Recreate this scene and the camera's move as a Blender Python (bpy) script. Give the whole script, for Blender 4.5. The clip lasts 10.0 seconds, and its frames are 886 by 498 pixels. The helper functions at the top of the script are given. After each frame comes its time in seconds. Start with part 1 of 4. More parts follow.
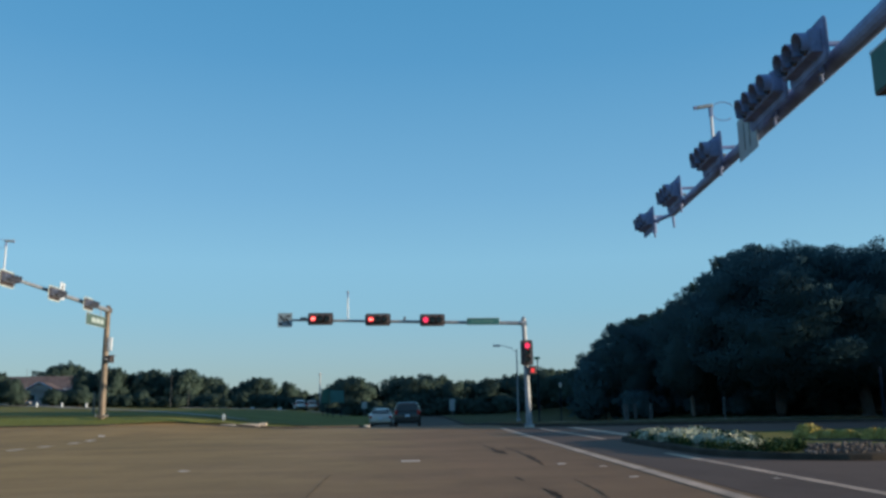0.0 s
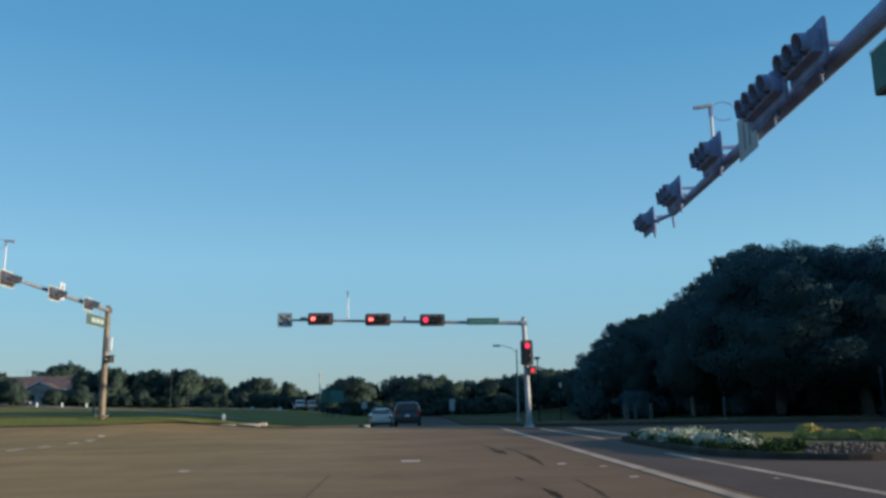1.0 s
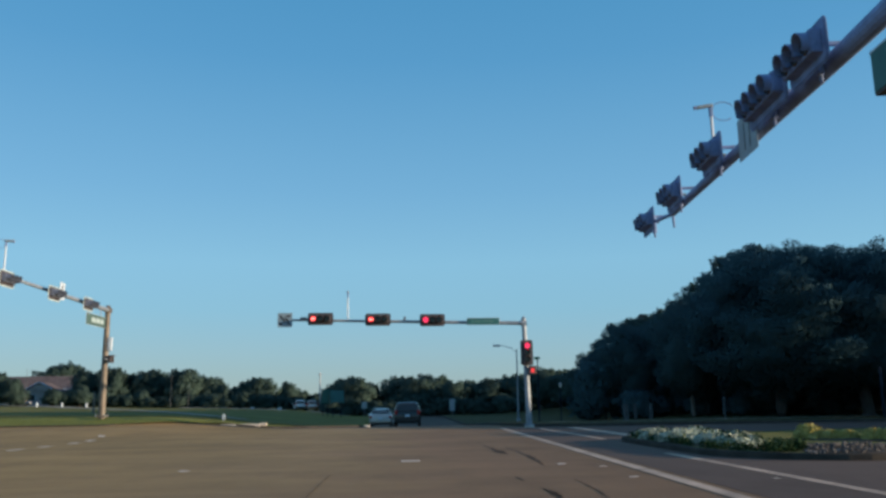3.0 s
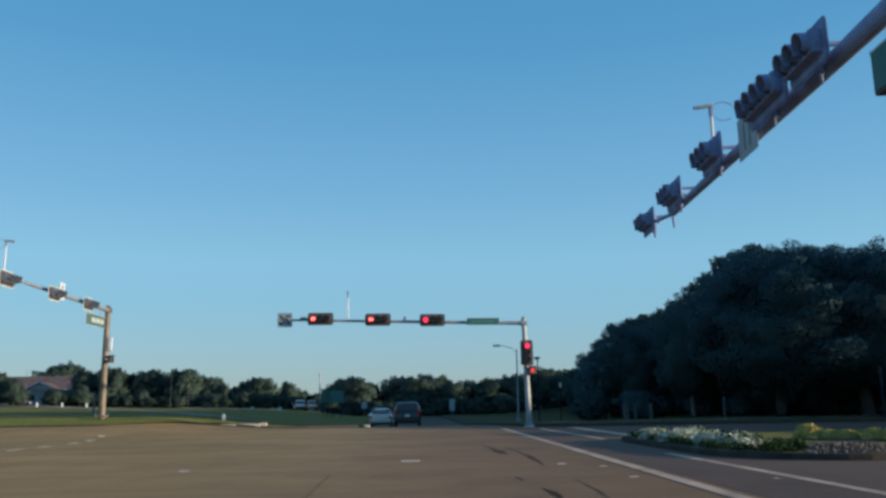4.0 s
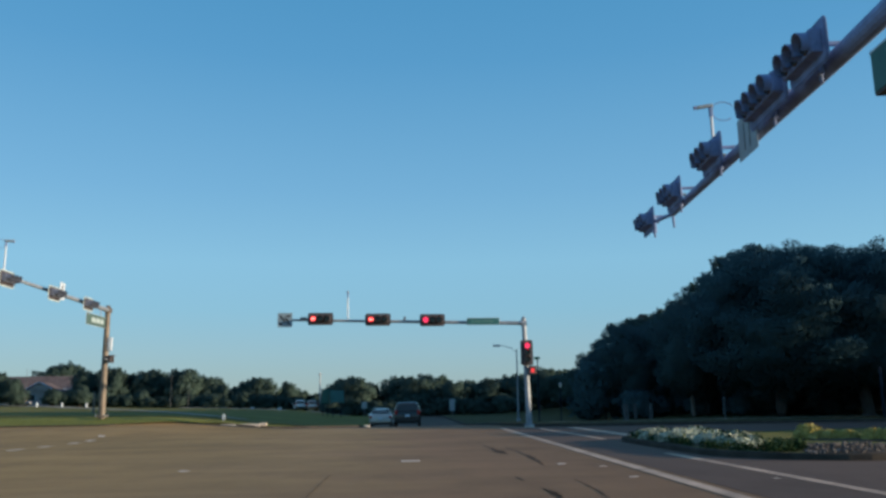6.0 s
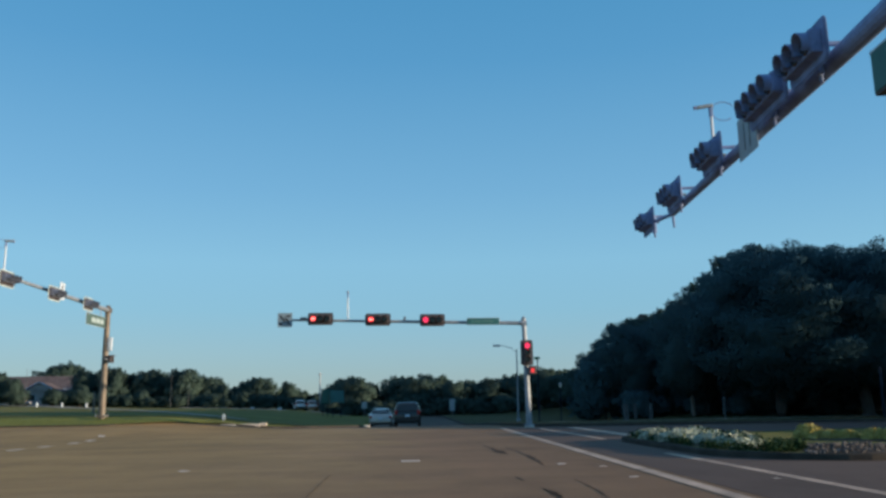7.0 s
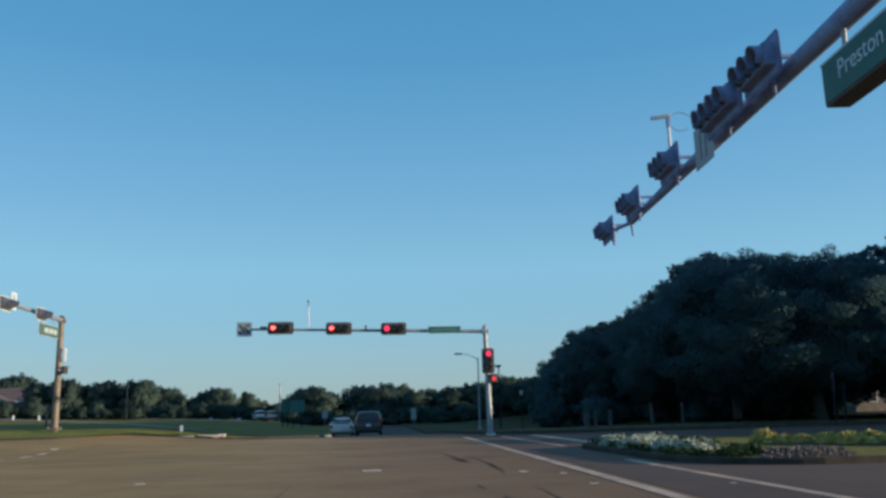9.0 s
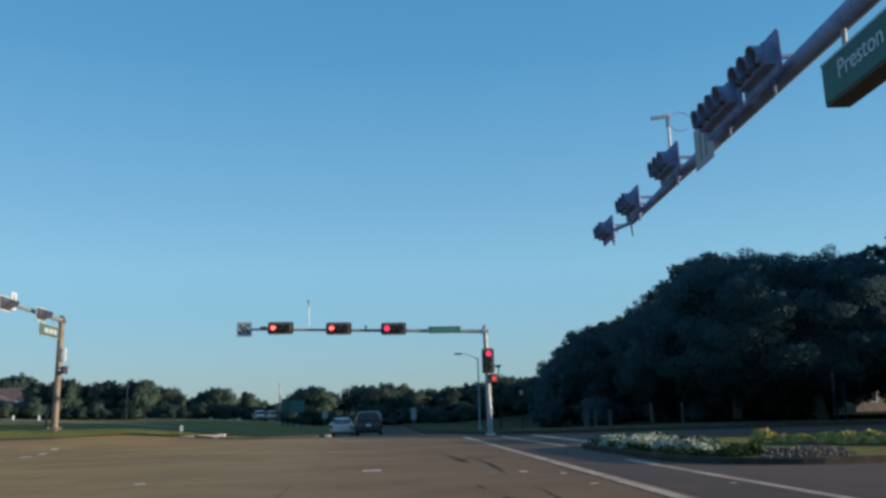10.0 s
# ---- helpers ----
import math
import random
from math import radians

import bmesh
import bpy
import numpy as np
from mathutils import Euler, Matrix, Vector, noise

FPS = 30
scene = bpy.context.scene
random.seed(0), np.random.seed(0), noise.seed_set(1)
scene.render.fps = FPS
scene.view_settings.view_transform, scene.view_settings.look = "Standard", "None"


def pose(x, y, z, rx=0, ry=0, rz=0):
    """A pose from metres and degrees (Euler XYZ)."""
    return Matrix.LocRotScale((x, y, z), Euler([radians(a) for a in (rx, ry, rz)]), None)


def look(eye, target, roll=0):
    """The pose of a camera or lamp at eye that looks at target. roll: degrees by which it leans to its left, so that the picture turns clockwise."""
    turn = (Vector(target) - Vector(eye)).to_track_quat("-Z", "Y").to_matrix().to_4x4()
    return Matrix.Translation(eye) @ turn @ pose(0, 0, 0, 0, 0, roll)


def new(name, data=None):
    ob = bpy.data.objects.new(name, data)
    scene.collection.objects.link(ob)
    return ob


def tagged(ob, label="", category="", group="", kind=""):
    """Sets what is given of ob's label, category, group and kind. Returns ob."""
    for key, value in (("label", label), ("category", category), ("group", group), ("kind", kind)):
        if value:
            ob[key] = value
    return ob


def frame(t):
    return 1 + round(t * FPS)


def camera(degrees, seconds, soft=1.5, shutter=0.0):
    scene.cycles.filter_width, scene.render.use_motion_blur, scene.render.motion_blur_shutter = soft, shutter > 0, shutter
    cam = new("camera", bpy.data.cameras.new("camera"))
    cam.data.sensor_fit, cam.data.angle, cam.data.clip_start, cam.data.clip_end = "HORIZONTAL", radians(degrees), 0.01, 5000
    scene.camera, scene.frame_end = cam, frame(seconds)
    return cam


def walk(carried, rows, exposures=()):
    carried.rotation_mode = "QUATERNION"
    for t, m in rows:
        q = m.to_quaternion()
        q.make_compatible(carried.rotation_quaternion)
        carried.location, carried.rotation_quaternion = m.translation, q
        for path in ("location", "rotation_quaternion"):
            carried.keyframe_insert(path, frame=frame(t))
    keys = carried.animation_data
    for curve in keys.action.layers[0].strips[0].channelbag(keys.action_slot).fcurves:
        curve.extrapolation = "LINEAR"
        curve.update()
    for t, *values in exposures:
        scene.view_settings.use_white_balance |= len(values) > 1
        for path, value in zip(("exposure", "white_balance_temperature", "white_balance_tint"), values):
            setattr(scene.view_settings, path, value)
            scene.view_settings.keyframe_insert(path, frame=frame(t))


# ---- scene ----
# ---------------------------------------------------------------- camera
EYE = (0.0, 0.0, 1.35)
cam = camera(57.0, 10.0, soft=3.0)
STEADY = (-2.73, 10.59, 0.8)
TURNED = (-5.388, 11.128, 1.355)


def view(yaw, pitch, roll):
    return pose(*EYE, 90 + pitch, roll, yaw)


PATH = [(0.0, view(*STEADY)), (8.9, view(*STEADY)), (9.0, view(*TURNED)), (10.0, view(*TURNED))]
walk(cam, PATH, [(0.0, 0.6, 6500, 10), (1.1, 0.62, 6500, 10), (1.4, 0.52, 6500, 10), (2.1, 0.5, 6500, 10), (2.5, 0.61, 6500, 10), (3.8, 0.62, 6500, 10), (10.0, 0.62, 6500, 10)])

# ---------------------------------------------------------------- world and sun
SUN_FROM = Vector((1.0, -0.31, 0.16)).normalized()
world = bpy.data.worlds.new("world")
scene.world = world
world.use_nodes = True
wn = world.node_tree
sky = wn.nodes.new("ShaderNodeTexSky")
sky.sky_type = "NISHITA"
sky.sun_disc = False
sky.sun_elevation = math.asin(SUN_FROM.z)
sky.sun_rotation = math.atan2(SUN_FROM.x, SUN_FROM.y)
sky.altitude = 200
sky.air_density = 1.0
sky.dust_density = 0.1
sky.ozone_density = 3.2
wn.nodes["Background"].inputs["Strength"].default_value = 0.15
haze = wn.nodes.new("ShaderNodeMix")
haze.data_type = "RGBA"
haze.inputs[0].default_value = 0.85
place = wn.nodes.new("ShaderNodeTexCoord")
split = wn.nodes.new("ShaderNodeSeparateXYZ")
tone = wn.nodes.new("ShaderNodeValToRGB")
wn.links.new(place.outputs["Generated"], split.inputs[0])
wn.links.new(split.outputs[2], tone.inputs[0])
while len(tone.color_ramp.elements) < 8:
    tone.color_ramp.elements.new(0.5)
for e, (height, c) in zip(tone.color_ramp.elements, ((0.0, (0.41, 0.59, 0.64)), (0.06, (0.395, 0.67, 0.83)), (0.11, (0.35, 0.717, 0.955)), (0.165, (0.353, 0.754, 1.036)), (0.25, (0.258, 0.638, 0.99)), (0.4, (0.137, 0.492, 0.878)), (0.5, (0.098, 0.435, 0.81)), (1.0, (0.27, 0.406, 0.63)))):
    e.position, e.color = height, (*c, 1)
bright = wn.nodes.new("ShaderNodeVectorMath")
bright.operation = "SCALE"
bright.inputs["Scale"].default_value = 3.0
wn.links.new(tone.outputs[0], bright.inputs[0])
wn.links.new(bright.outputs[0], haze.inputs[7])
wn.links.new(sky.outputs[0], haze.inputs[6])
wn.links.new(haze.outputs[2], wn.nodes["Background"].inputs["Color"])
sun_data = bpy.data.lights.new("sun", "SUN")
sun_data.energy, sun_data.angle, sun_data.color = 4.8, radians(0.53), (1.0, 0.75, 0.5)
sun = new("sun", sun_data)
sun.matrix_world = look(SUN_FROM * 200, (0, 0, 0))

# ---------------------------------------------------------------- materials


def nodes_of(name):
    m = bpy.data.materials.new(name)
    m.use_nodes = True
    t = m.node_tree
    return m, t.nodes, t.links, t.nodes["Principled BSDF"]


def ramp(nodes, links, source, stops):
    r = nodes.new("ShaderNodeValToRGB")
    while len(r.color_ramp.elements) < len(stops):
        r.color_ramp.elements.new(0.5)
    for e, (at, c) in zip(r.color_ramp.elements, stops):
        e.position, e.color = at, (*c, 1)
    links.new(source, r.inputs[0])
    return r.outputs[0]


def noise_at(nodes, links, scale, detail=4, stretch=(1, 1, 1), rough=0.55):
    c = nodes.new("ShaderNodeTexCoord")
    m = nodes.new("ShaderNodeMapping")
    m.inputs["Scale"].default_value = stretch
    n = nodes.new("ShaderNodeTexNoise")
    n.inputs["Scale"].default_value, n.inputs["Detail"].default_value = scale, detail
    n.inputs["Roughness"].default_value = rough
    links.new(c.outputs["Object"], m.inputs[0])
    links.new(m.outputs[0], n.inputs["Vector"])
    return n.outputs["Fac"]


def mix(nodes, links, a, b, fac, kind="MIX"):
    m = nodes.new("ShaderNodeMix")
    m.data_type, m.blend_type = "RGBA", kind
    for socket, v in ((m.inputs[6], a), (m.inputs[7], b), (m.inputs[0], fac)):
        if isinstance(v, (int, float)):
            socket.default_value = v
        elif isinstance(v, tuple):
            socket.default_value = (*v, 1)
        else:
            links.new(v, socket)
    return m.outputs[2]


def bumped(nodes, links, b, height, strength, distance):
    n = nodes.new("ShaderNodeBump")
    n.inputs["Strength"].default_value, n.inputs["Distance"].default_value = strength, distance
    links.new(height, n.inputs["Height"])
    links.new(n.outputs[0], b.inputs["Normal"])


def plain(name, color, rough=0.6, metal=0.0, vary=0.25, scale=6.0, bump=0.0):
    """A painted or bare surface with mottling at two scales."""
    m, n, l, b = nodes_of(name)
    coarse = noise_at(n, l, scale, 5)
    fine = noise_at(n, l, scale * 9, 3)
    dark = tuple(c * (1 - vary) for c in color)
    light = tuple(min(1, c * (1 + vary * 0.6)) for c in color)
    c1 = ramp(n, l, coarse, [(0.3, dark), (0.7, light)])
    c2 = mix(n, l, c1, ramp(n, l, fine, [(0.35, (0.8, 0.8, 0.8)), (0.65, (1.1, 1.1, 1.1))]), 0.6, "MULTIPLY")
    l.new(c2, b.inputs["Base Color"])
    b.inputs["Roughness"].default_value, b.inputs["Metallic"].default_value = rough, metal
    if rough >= 0.8:
        b.inputs["Specular IOR Level"].default_value = 0.1
    if bump:
        bumped(n, l, b, fine, 0.5, bump)
    return m


def glow(name, color, power):
    m, n, l, b = nodes_of(name)
    b.inputs["Base Color"].default_value = (*color, 1)
    b.inputs["Emission Color"].default_value = (*color, 1)
    b.inputs["Emission Strength"].default_value = power
    b.inputs["Roughness"].default_value = 0.25
    return m


def road_surface(name, low, high, stain, lanes=None):
    """Worn paving: aggregate grain, cloudy wear, streaks along the traffic's two ways."""
    m, n, l, b = nodes_of(name)
    cloud = noise_at(n, l, 0.16, 6)
    c1 = ramp(n, l, cloud, [(0.25, low), (0.75, high)])
    streak = noise_at(n, l, 1.0, 5, (0.09, 0.7, 1), 0.7)
    c2 = mix(n, l, c1, ramp(n, l, streak, [(0.3, stain), (0.62, (1, 1, 1))]), 0.55, "MULTIPLY")
    blot = noise_at(n, l, 0.55, 5, (0.7, 0.5, 1), 0.7)
    c3 = mix(n, l, c2, ramp(n, l, blot, [(0.3, (0.62, 0.62, 0.62)), (0.52, (1, 1, 1))]), 0.6, "MULTIPLY")
    grain = noise_at(n, l, 28, 3)
    c4 = mix(n, l, c3, ramp(n, l, grain, [(0.3, (0.75, 0.75, 0.75)), (0.7, (1.18, 1.18, 1.18))]), 0.6, "MULTIPLY")
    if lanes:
        # tone runs from lighter to darker across x, with wandering edges
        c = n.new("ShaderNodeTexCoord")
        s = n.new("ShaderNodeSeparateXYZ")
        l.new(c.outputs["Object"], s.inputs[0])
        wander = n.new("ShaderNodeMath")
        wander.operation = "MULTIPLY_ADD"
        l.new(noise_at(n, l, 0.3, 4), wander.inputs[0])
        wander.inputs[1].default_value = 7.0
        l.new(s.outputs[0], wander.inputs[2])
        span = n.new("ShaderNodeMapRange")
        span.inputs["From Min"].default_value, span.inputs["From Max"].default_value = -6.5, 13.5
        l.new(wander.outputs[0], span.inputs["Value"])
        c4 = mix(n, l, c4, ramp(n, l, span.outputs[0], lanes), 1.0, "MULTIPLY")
    l.new(c4, b.inputs["Base Color"])
    b.inputs["Roughness"].default_value = 0.85
    b.inputs["Specular IOR Level"].default_value = 0.2
    bumped(n, l, b, grain, 0.35, 0.01)
    return m


def grass_surface(name, a, c, d):
    m, n, l, b = nodes_of(name)
    big = ramp(n, l, noise_at(n, l, 0.12, 6), [(0.3, a), (0.55, c), (0.75, d)])
    fine = noise_at(n, l, 3.5, 6, (1, 1, 1), 0.75)
    col = mix(n, l, big, ramp(n, l, fine, [(0.3, (0.5, 0.55, 0.45)), (0.7, (1.3, 1.25, 1.1))]), 0.8, "MULTIPLY")
    l.new(col, b.inputs["Base Color"])
    b.inputs["Roughness"].default_value = 0.95
    b.inputs["Specular IOR Level"].default_value = 0.1
    bumped(n, l, b, fine, 0.8, 0.06)
    return m


def leaf_surface(name, dark, light, gloss=0.55, thin=0.0):
    m, n, l, b = nodes_of(name)
    g = n.new("ShaderNodeNewGeometry")
    c1 = ramp(n, l, g.outputs["Random Per Island"], [(0.0, dark), (0.7, light), (1.0, tuple(v * 1.15 for v in light))])
    big = noise_at(n, l, 0.35, 3)
    col = mix(n, l, c1, ramp(n, l, big, [(0.3, (0.85, 0.86, 0.85)), (0.7, (1.1, 1.07, 1.0))]), 0.7, "MULTIPLY")
    l.new(col, b.inputs["Base Color"])
    b.inputs["Roughness"].default_value = gloss
    b.inputs["Specular IOR Level"].default_value = 0.1
    if thin:
        # light passing through the leaf blades
        t, s = n.new("ShaderNodeBsdfTranslucent"), n.new("ShaderNodeMixShader")
        l.new(col, t.inputs["Color"])
        s.inputs[0].default_value = thin
        l.new(b.outputs[0], s.inputs[1])
        l.new(t.outputs[0], s.inputs[2])
        l.new(s.outputs[0], n["Material Output"].inputs["Surface"])
    return m


def bark_surface(name, dark, light):
    m, n, l, b = nodes_of(name)
    grain = noise_at(n, l, 7, 5, (2.2, 2.2, 0.35))
    l.new(ramp(n, l, grain, [(0.3, dark), (0.7, light)]), b.inputs["Base Color"])
    b.inputs["Roughness"].default_value = 0.9
    bumped(n, l, b, grain, 0.9, 0.04)
    return m


def stone_surface(name, dark, light):
    """Loose stones, each of its own shade."""
    m, n, l, b = nodes_of(name)
    o = n.new("ShaderNodeObjectInfo")
    shade = ramp(n, l, o.outputs["Random"], [(0.0, dark), (0.7, tuple((p + 4 * q) / 5 for p, q in zip(light, dark))), (1.0, light)])
    grain = noise_at(n, l, 3.0, 5)
    l.new(mix(n, l, shade, ramp(n, l, grain, [(0.3, (0.65, 0.65, 0.65)), (0.7, (1.15, 1.15, 1.15))]), 0.8, "MULTIPLY"), b.inputs["Base Color"])
    b.inputs["Roughness"].default_value = 0.85
    bumped(n, l, b, grain, 0.5, 0.01)
    return m


def car_paint(name, color, rough=0.3, metal=0.4, dusty=0.06):
    m, n, l, b = nodes_of(name)
    dust = noise_at(n, l, 2.5, 5)
    l.new(mix(n, l, color, tuple(0.6 * c + dusty for c in color), ramp(n, l, dust, [(0.4, (0, 0, 0)), (0.8, (0.6, 0.6, 0.6))])), b.inputs["Base Color"])
    b.inputs["Roughness"].default_value, b.inputs["Metallic"].default_value = rough, metal
    b.inputs["Coat Weight"].default_value = 0.6
    return m


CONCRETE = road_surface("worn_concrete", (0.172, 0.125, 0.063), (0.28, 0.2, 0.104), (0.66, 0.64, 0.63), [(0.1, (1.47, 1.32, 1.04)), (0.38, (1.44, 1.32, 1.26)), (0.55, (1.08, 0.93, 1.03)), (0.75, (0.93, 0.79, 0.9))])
# Dark colour holds the tree shade lying over the far road.
SHADEPAVING = road_surface("shade_dark_paving", (0.055, 0.043, 0.035), (0.08, 0.063, 0.05), (0.7, 0.7, 0.7))
GREYCONCRETE = road_surface("grey_concrete", (0.088, 0.063, 0.054), (0.126, 0.09, 0.076), (0.75, 0.74, 0.74))
# Very dark for concrete: the kerb's shadow line is in the colour.
KERB = plain("kerb_concrete", (0.055, 0.05, 0.044), 0.9, 0, 0.35, 1.5, 0.01)
PATHWAY = plain("footpath_concrete", (0.3, 0.28, 0.24), 0.85, 0, 0.25, 1.0)
PALE = plain("pale_concrete", (0.5, 0.47, 0.42), 0.85, 0, 0.25, 2.0, 0.01)
GRASS = grass_surface("lawn", (0.142, 0.158, 0.044), (0.185, 0.196, 0.052), (0.24, 0.23, 0.074))
# Dark tone puts the shade under the right-hand oaks into the grass colour.
SHADEGRASS = grass_surface("shade_darkened_grass", (0.045, 0.05, 0.027), (0.065, 0.068, 0.035), (0.09, 0.088, 0.048))
DARKGRASS = grass_surface("dull_lawn", (0.12, 0.118, 0.042), (0.155, 0.15, 0.052), (0.19, 0.178, 0.066))
FIELD = grass_surface("field_grass", (0.066, 0.078, 0.028), (0.088, 0.1, 0.034), (0.12, 0.125, 0.046))
LINE = plain("road_paint", (0.5, 0.37, 0.28), 0.7, 0, 0.5, 1.6, 0.004)
FRESHLINE = plain("fresher_road_paint", (0.8, 0.66, 0.54), 0.7, 0, 0.35, 1.6, 0.004)
TAR = plain("tar_seal", (0.07, 0.052, 0.04), 0.95, 0, 0.4, 4.0)
GALV = plain("galvanised_steel", (0.26, 0.31, 0.37), 0.5, 0.25, 0.25, 3.0)
TAN = plain("weathered_steel", (0.15, 0.134, 0.112), 0.55, 0.25, 0.3, 2.5)
# Blue sky light and a haze lift are in this steel's base colour.
SKYSTEEL = plain("sky_tinted_steel", (0.22, 0.31, 0.52), 0.8, 0.1, 0.25, 3.0)
# Black raised a little to carry the veil over dark housings.
BLACK = plain("black_polycarbonate", (0.065, 0.058, 0.066), 0.5, 0, 0.3, 4.0)
# Black heads raised towards blue to hold the haze over them.
HAZEHOUSE = plain("haze_lifted_housing", (0.19, 0.26, 0.45), 0.8, 0, 0.3, 4.0)
# Greyer than black plastic: sun glare on the left heads is in the colour.
SUNGLARED = plain("sun_glared_plastic", (0.11, 0.14, 0.21), 0.55, 0, 0.3, 4.0)
DARKLENS = plain("unlit_lens", (0.03, 0.028, 0.02), 0.15, 0, 0.2, 8.0)
SIGNGREEN = plain("green_sheeting", (0.015, 0.17, 0.10), 0.4, 0, 0.15, 3.0)
PALESHEET = plain("pale_sheeting", (0.36, 0.47, 0.5), 0.4, 0, 0.2, 2.0)
POSTBLUE = plain("blue_grey_paint", (0.014, 0.026, 0.045), 0.7, 0, 0.2, 3.0)
POSTGREEN = plain("weathered_green_sheeting", (0.06, 0.115, 0.11), 0.6, 0, 0.25, 3.0)
POSTBLUE.node_tree.nodes["Principled BSDF"].inputs["Specular IOR Level"].default_value = 0.05
GUIDEGREEN = plain("dark_green_sheeting", (0.008, 0.095, 0.08), 0.5, 0, 0.2, 2.0)
TEAL = plain("teal_sheeting", (0.02, 0.125, 0.135), 0.5, 0, 0.2, 2.0)
WORNTEAL = plain("worn_teal_legend", (0.1, 0.24, 0.23), 0.5, 0, 0.2, 2.0)
SIGNWHITE = plain("white_sheeting", (0.46, 0.56, 0.66), 0.4, 0, 0.1, 3.0)
DULLWHITE = plain("dulled_sheeting", (0.26, 0.31, 0.35), 0.5, 0, 0.2, 3.0)
COOLWHITE = plain("cool_white_sheeting", (0.2, 0.29, 0.36), 0.5, 0, 0.2, 3.0)
SIGNBLACK = plain("black_legend", (0.02, 0.02, 0.022), 0.5, 0, 0.2, 3.0)
REDGLOW = glow("red_lamp", (1.0, 0.045, 0.13), 0.75)
REDFLARE = glow("red_arrow", (1.0, 0.2, 0.16), 2.4)
HANDGLOW = glow("red_symbol", (1.0, 0.06, 0.07), 0.16)
REDDIM = glow("dim_red_lens", (0.9, 0.03, 0.06), 0.32)
# Oak greens raised towards blue for the veil over dark crowns.
LEAF = leaf_surface("oak_leaves", (0.066, 0.132, 0.158), (0.076, 0.148, 0.174), 0.95, 0.42)
# Lightened base colour puts distance haze into these leaves.
LEAFFAR = leaf_surface("haze_lifted_leaves", (0.07, 0.122, 0.116), (0.082, 0.138, 0.128), 0.95, 0.4)
LEAFMID = leaf_surface("young_oak_leaves", (0.072, 0.138, 0.16), (0.082, 0.152, 0.174), 0.95, 0.42)
LEAFLOW = leaf_surface("bedding_leaves", (0.014, 0.036, 0.014), (0.026, 0.058, 0.022))
PETALWHITE = leaf_surface("white_petals", (0.3, 0.35, 0.29), (0.47, 0.53, 0.46))
PETALYELLOW = leaf_surface("yellow_petals", (0.34, 0.29, 0.075), (0.5, 0.44, 0.18))
BARK = bark_surface("oak_bark", (0.02, 0.018, 0.016), (0.055, 0.05, 0.046))
PALEBARK = bark_surface("pale_bark", (0.07, 0.062, 0.055), (0.16, 0.145, 0.13))
STONE = stone_surface("river_stone", (0.055, 0.052, 0.052), (0.15, 0.15, 0.158))
POSTGREY = plain("weathered_grey_post", (0.085, 0.1, 0.11), 0.85, 0, 0.3, 3.0)
SOIL = plain("bed_soil", (0.085, 0.065, 0.05), 0.95, 0, 0.4, 3.0, 0.03)
# Near-black blue gives the tall house roof its shaded silhouette.
SHADEROOF = plain("shade_dark_roof", (0.008, 0.02, 0.03), 0.85, 0, 0.3, 1.0)
ROOF = plain("roof_shingle", (0.12, 0.1, 0.105), 0.9, 0, 0.3, 1.0)
SIDING = plain("painted_wall", (0.4, 0.37, 0.36), 0.8, 0, 0.2, 1.0)
TANWALL = plain("tan_wall", (0.17, 0.165, 0.16), 0.85, 0, 0.3, 1.2)
BRICKWALL = plain("brick_wall", (0.17, 0.12, 0.1), 0.85, 0, 0.3, 1.5)
PANE = plain("window_glass", (0.03, 0.035, 0.04), 0.08, 0, 0.2, 1.0)
SILVER = car_paint("silver_paint", (0.4, 0.385, 0.36), 0.32, 0.7)
WHITEPAINT = car_paint("white_paint", (0.7, 0.7, 0.69), 0.35, 0.0)
CHARCOAL = car_paint("charcoal_paint", (0.008, 0.009, 0.012), 0.3, 0.2, 0.012)
TYRE = plain("tyre_rubber", (0.02, 0.02, 0.02), 0.85, 0, 0.3, 8.0)
RIM = plain("alloy", (0.55, 0.55, 0.55), 0.3, 0.9, 0.15, 8.0)
TAIL = plain("tail_lens", (0.35, 0.012, 0.012), 0.2, 0, 0.2, 8.0)
TRIM = plain("black_trim", (0.02, 0.02, 0.02), 0.6, 0, 0.2, 8.0)

# ---------------------------------------------------------------- building blocks


def thing(name, at, label, category, group="", turn=0.0, kind=""):
    e = new(name)
    e.matrix_world = pose(*at, 0, 0, turn)
    return tagged(e, label, category, group, kind)


def part(name, bm, material, parent, label="", smooth=False):
    me = bpy.data.meshes.new(name)
    bm.to_mesh(me)
    bm.free()
    me.materials.append(material)
    if smooth:
        me.polygons.foreach_set("use_smooth", [True] * len(me.polygons))
    ob = new(name, me)
    ob.parent = parent
    return tagged(ob, label)


def mesh_of(name, verts, faces, material, smooth=False):
    me = bpy.data.meshes.new(name)
    me.from_pydata(verts, [], faces)
    me.materials.append(material)
    if smooth:
        me.polygons.foreach_set("use_smooth", [True] * len(me.polygons))
    return me


def box(bm, c, s, bevel=0.0, turn=None):
    r = bmesh.ops.create_cube(bm, size=1.0)
    bmesh.ops.scale(bm, vec=s, verts=r["verts"])
    if bevel:
        edges = list({e for v in r["verts"] for e in v.link_edges})
        out = bmesh.ops.bevel(bm, geom=edges, offset=bevel, segments=2, affect="EDGES", profile=0.6)
        verts = list({v for f in out["faces"] for v in f.verts} | {v for v in r["verts"] if v.is_valid})
    else:
        verts = r["verts"]
    if turn is not None:
        bmesh.ops.transform(bm, matrix=turn, verts=verts)
    bmesh.ops.translate(bm, vec=c, verts=verts)
    return bm


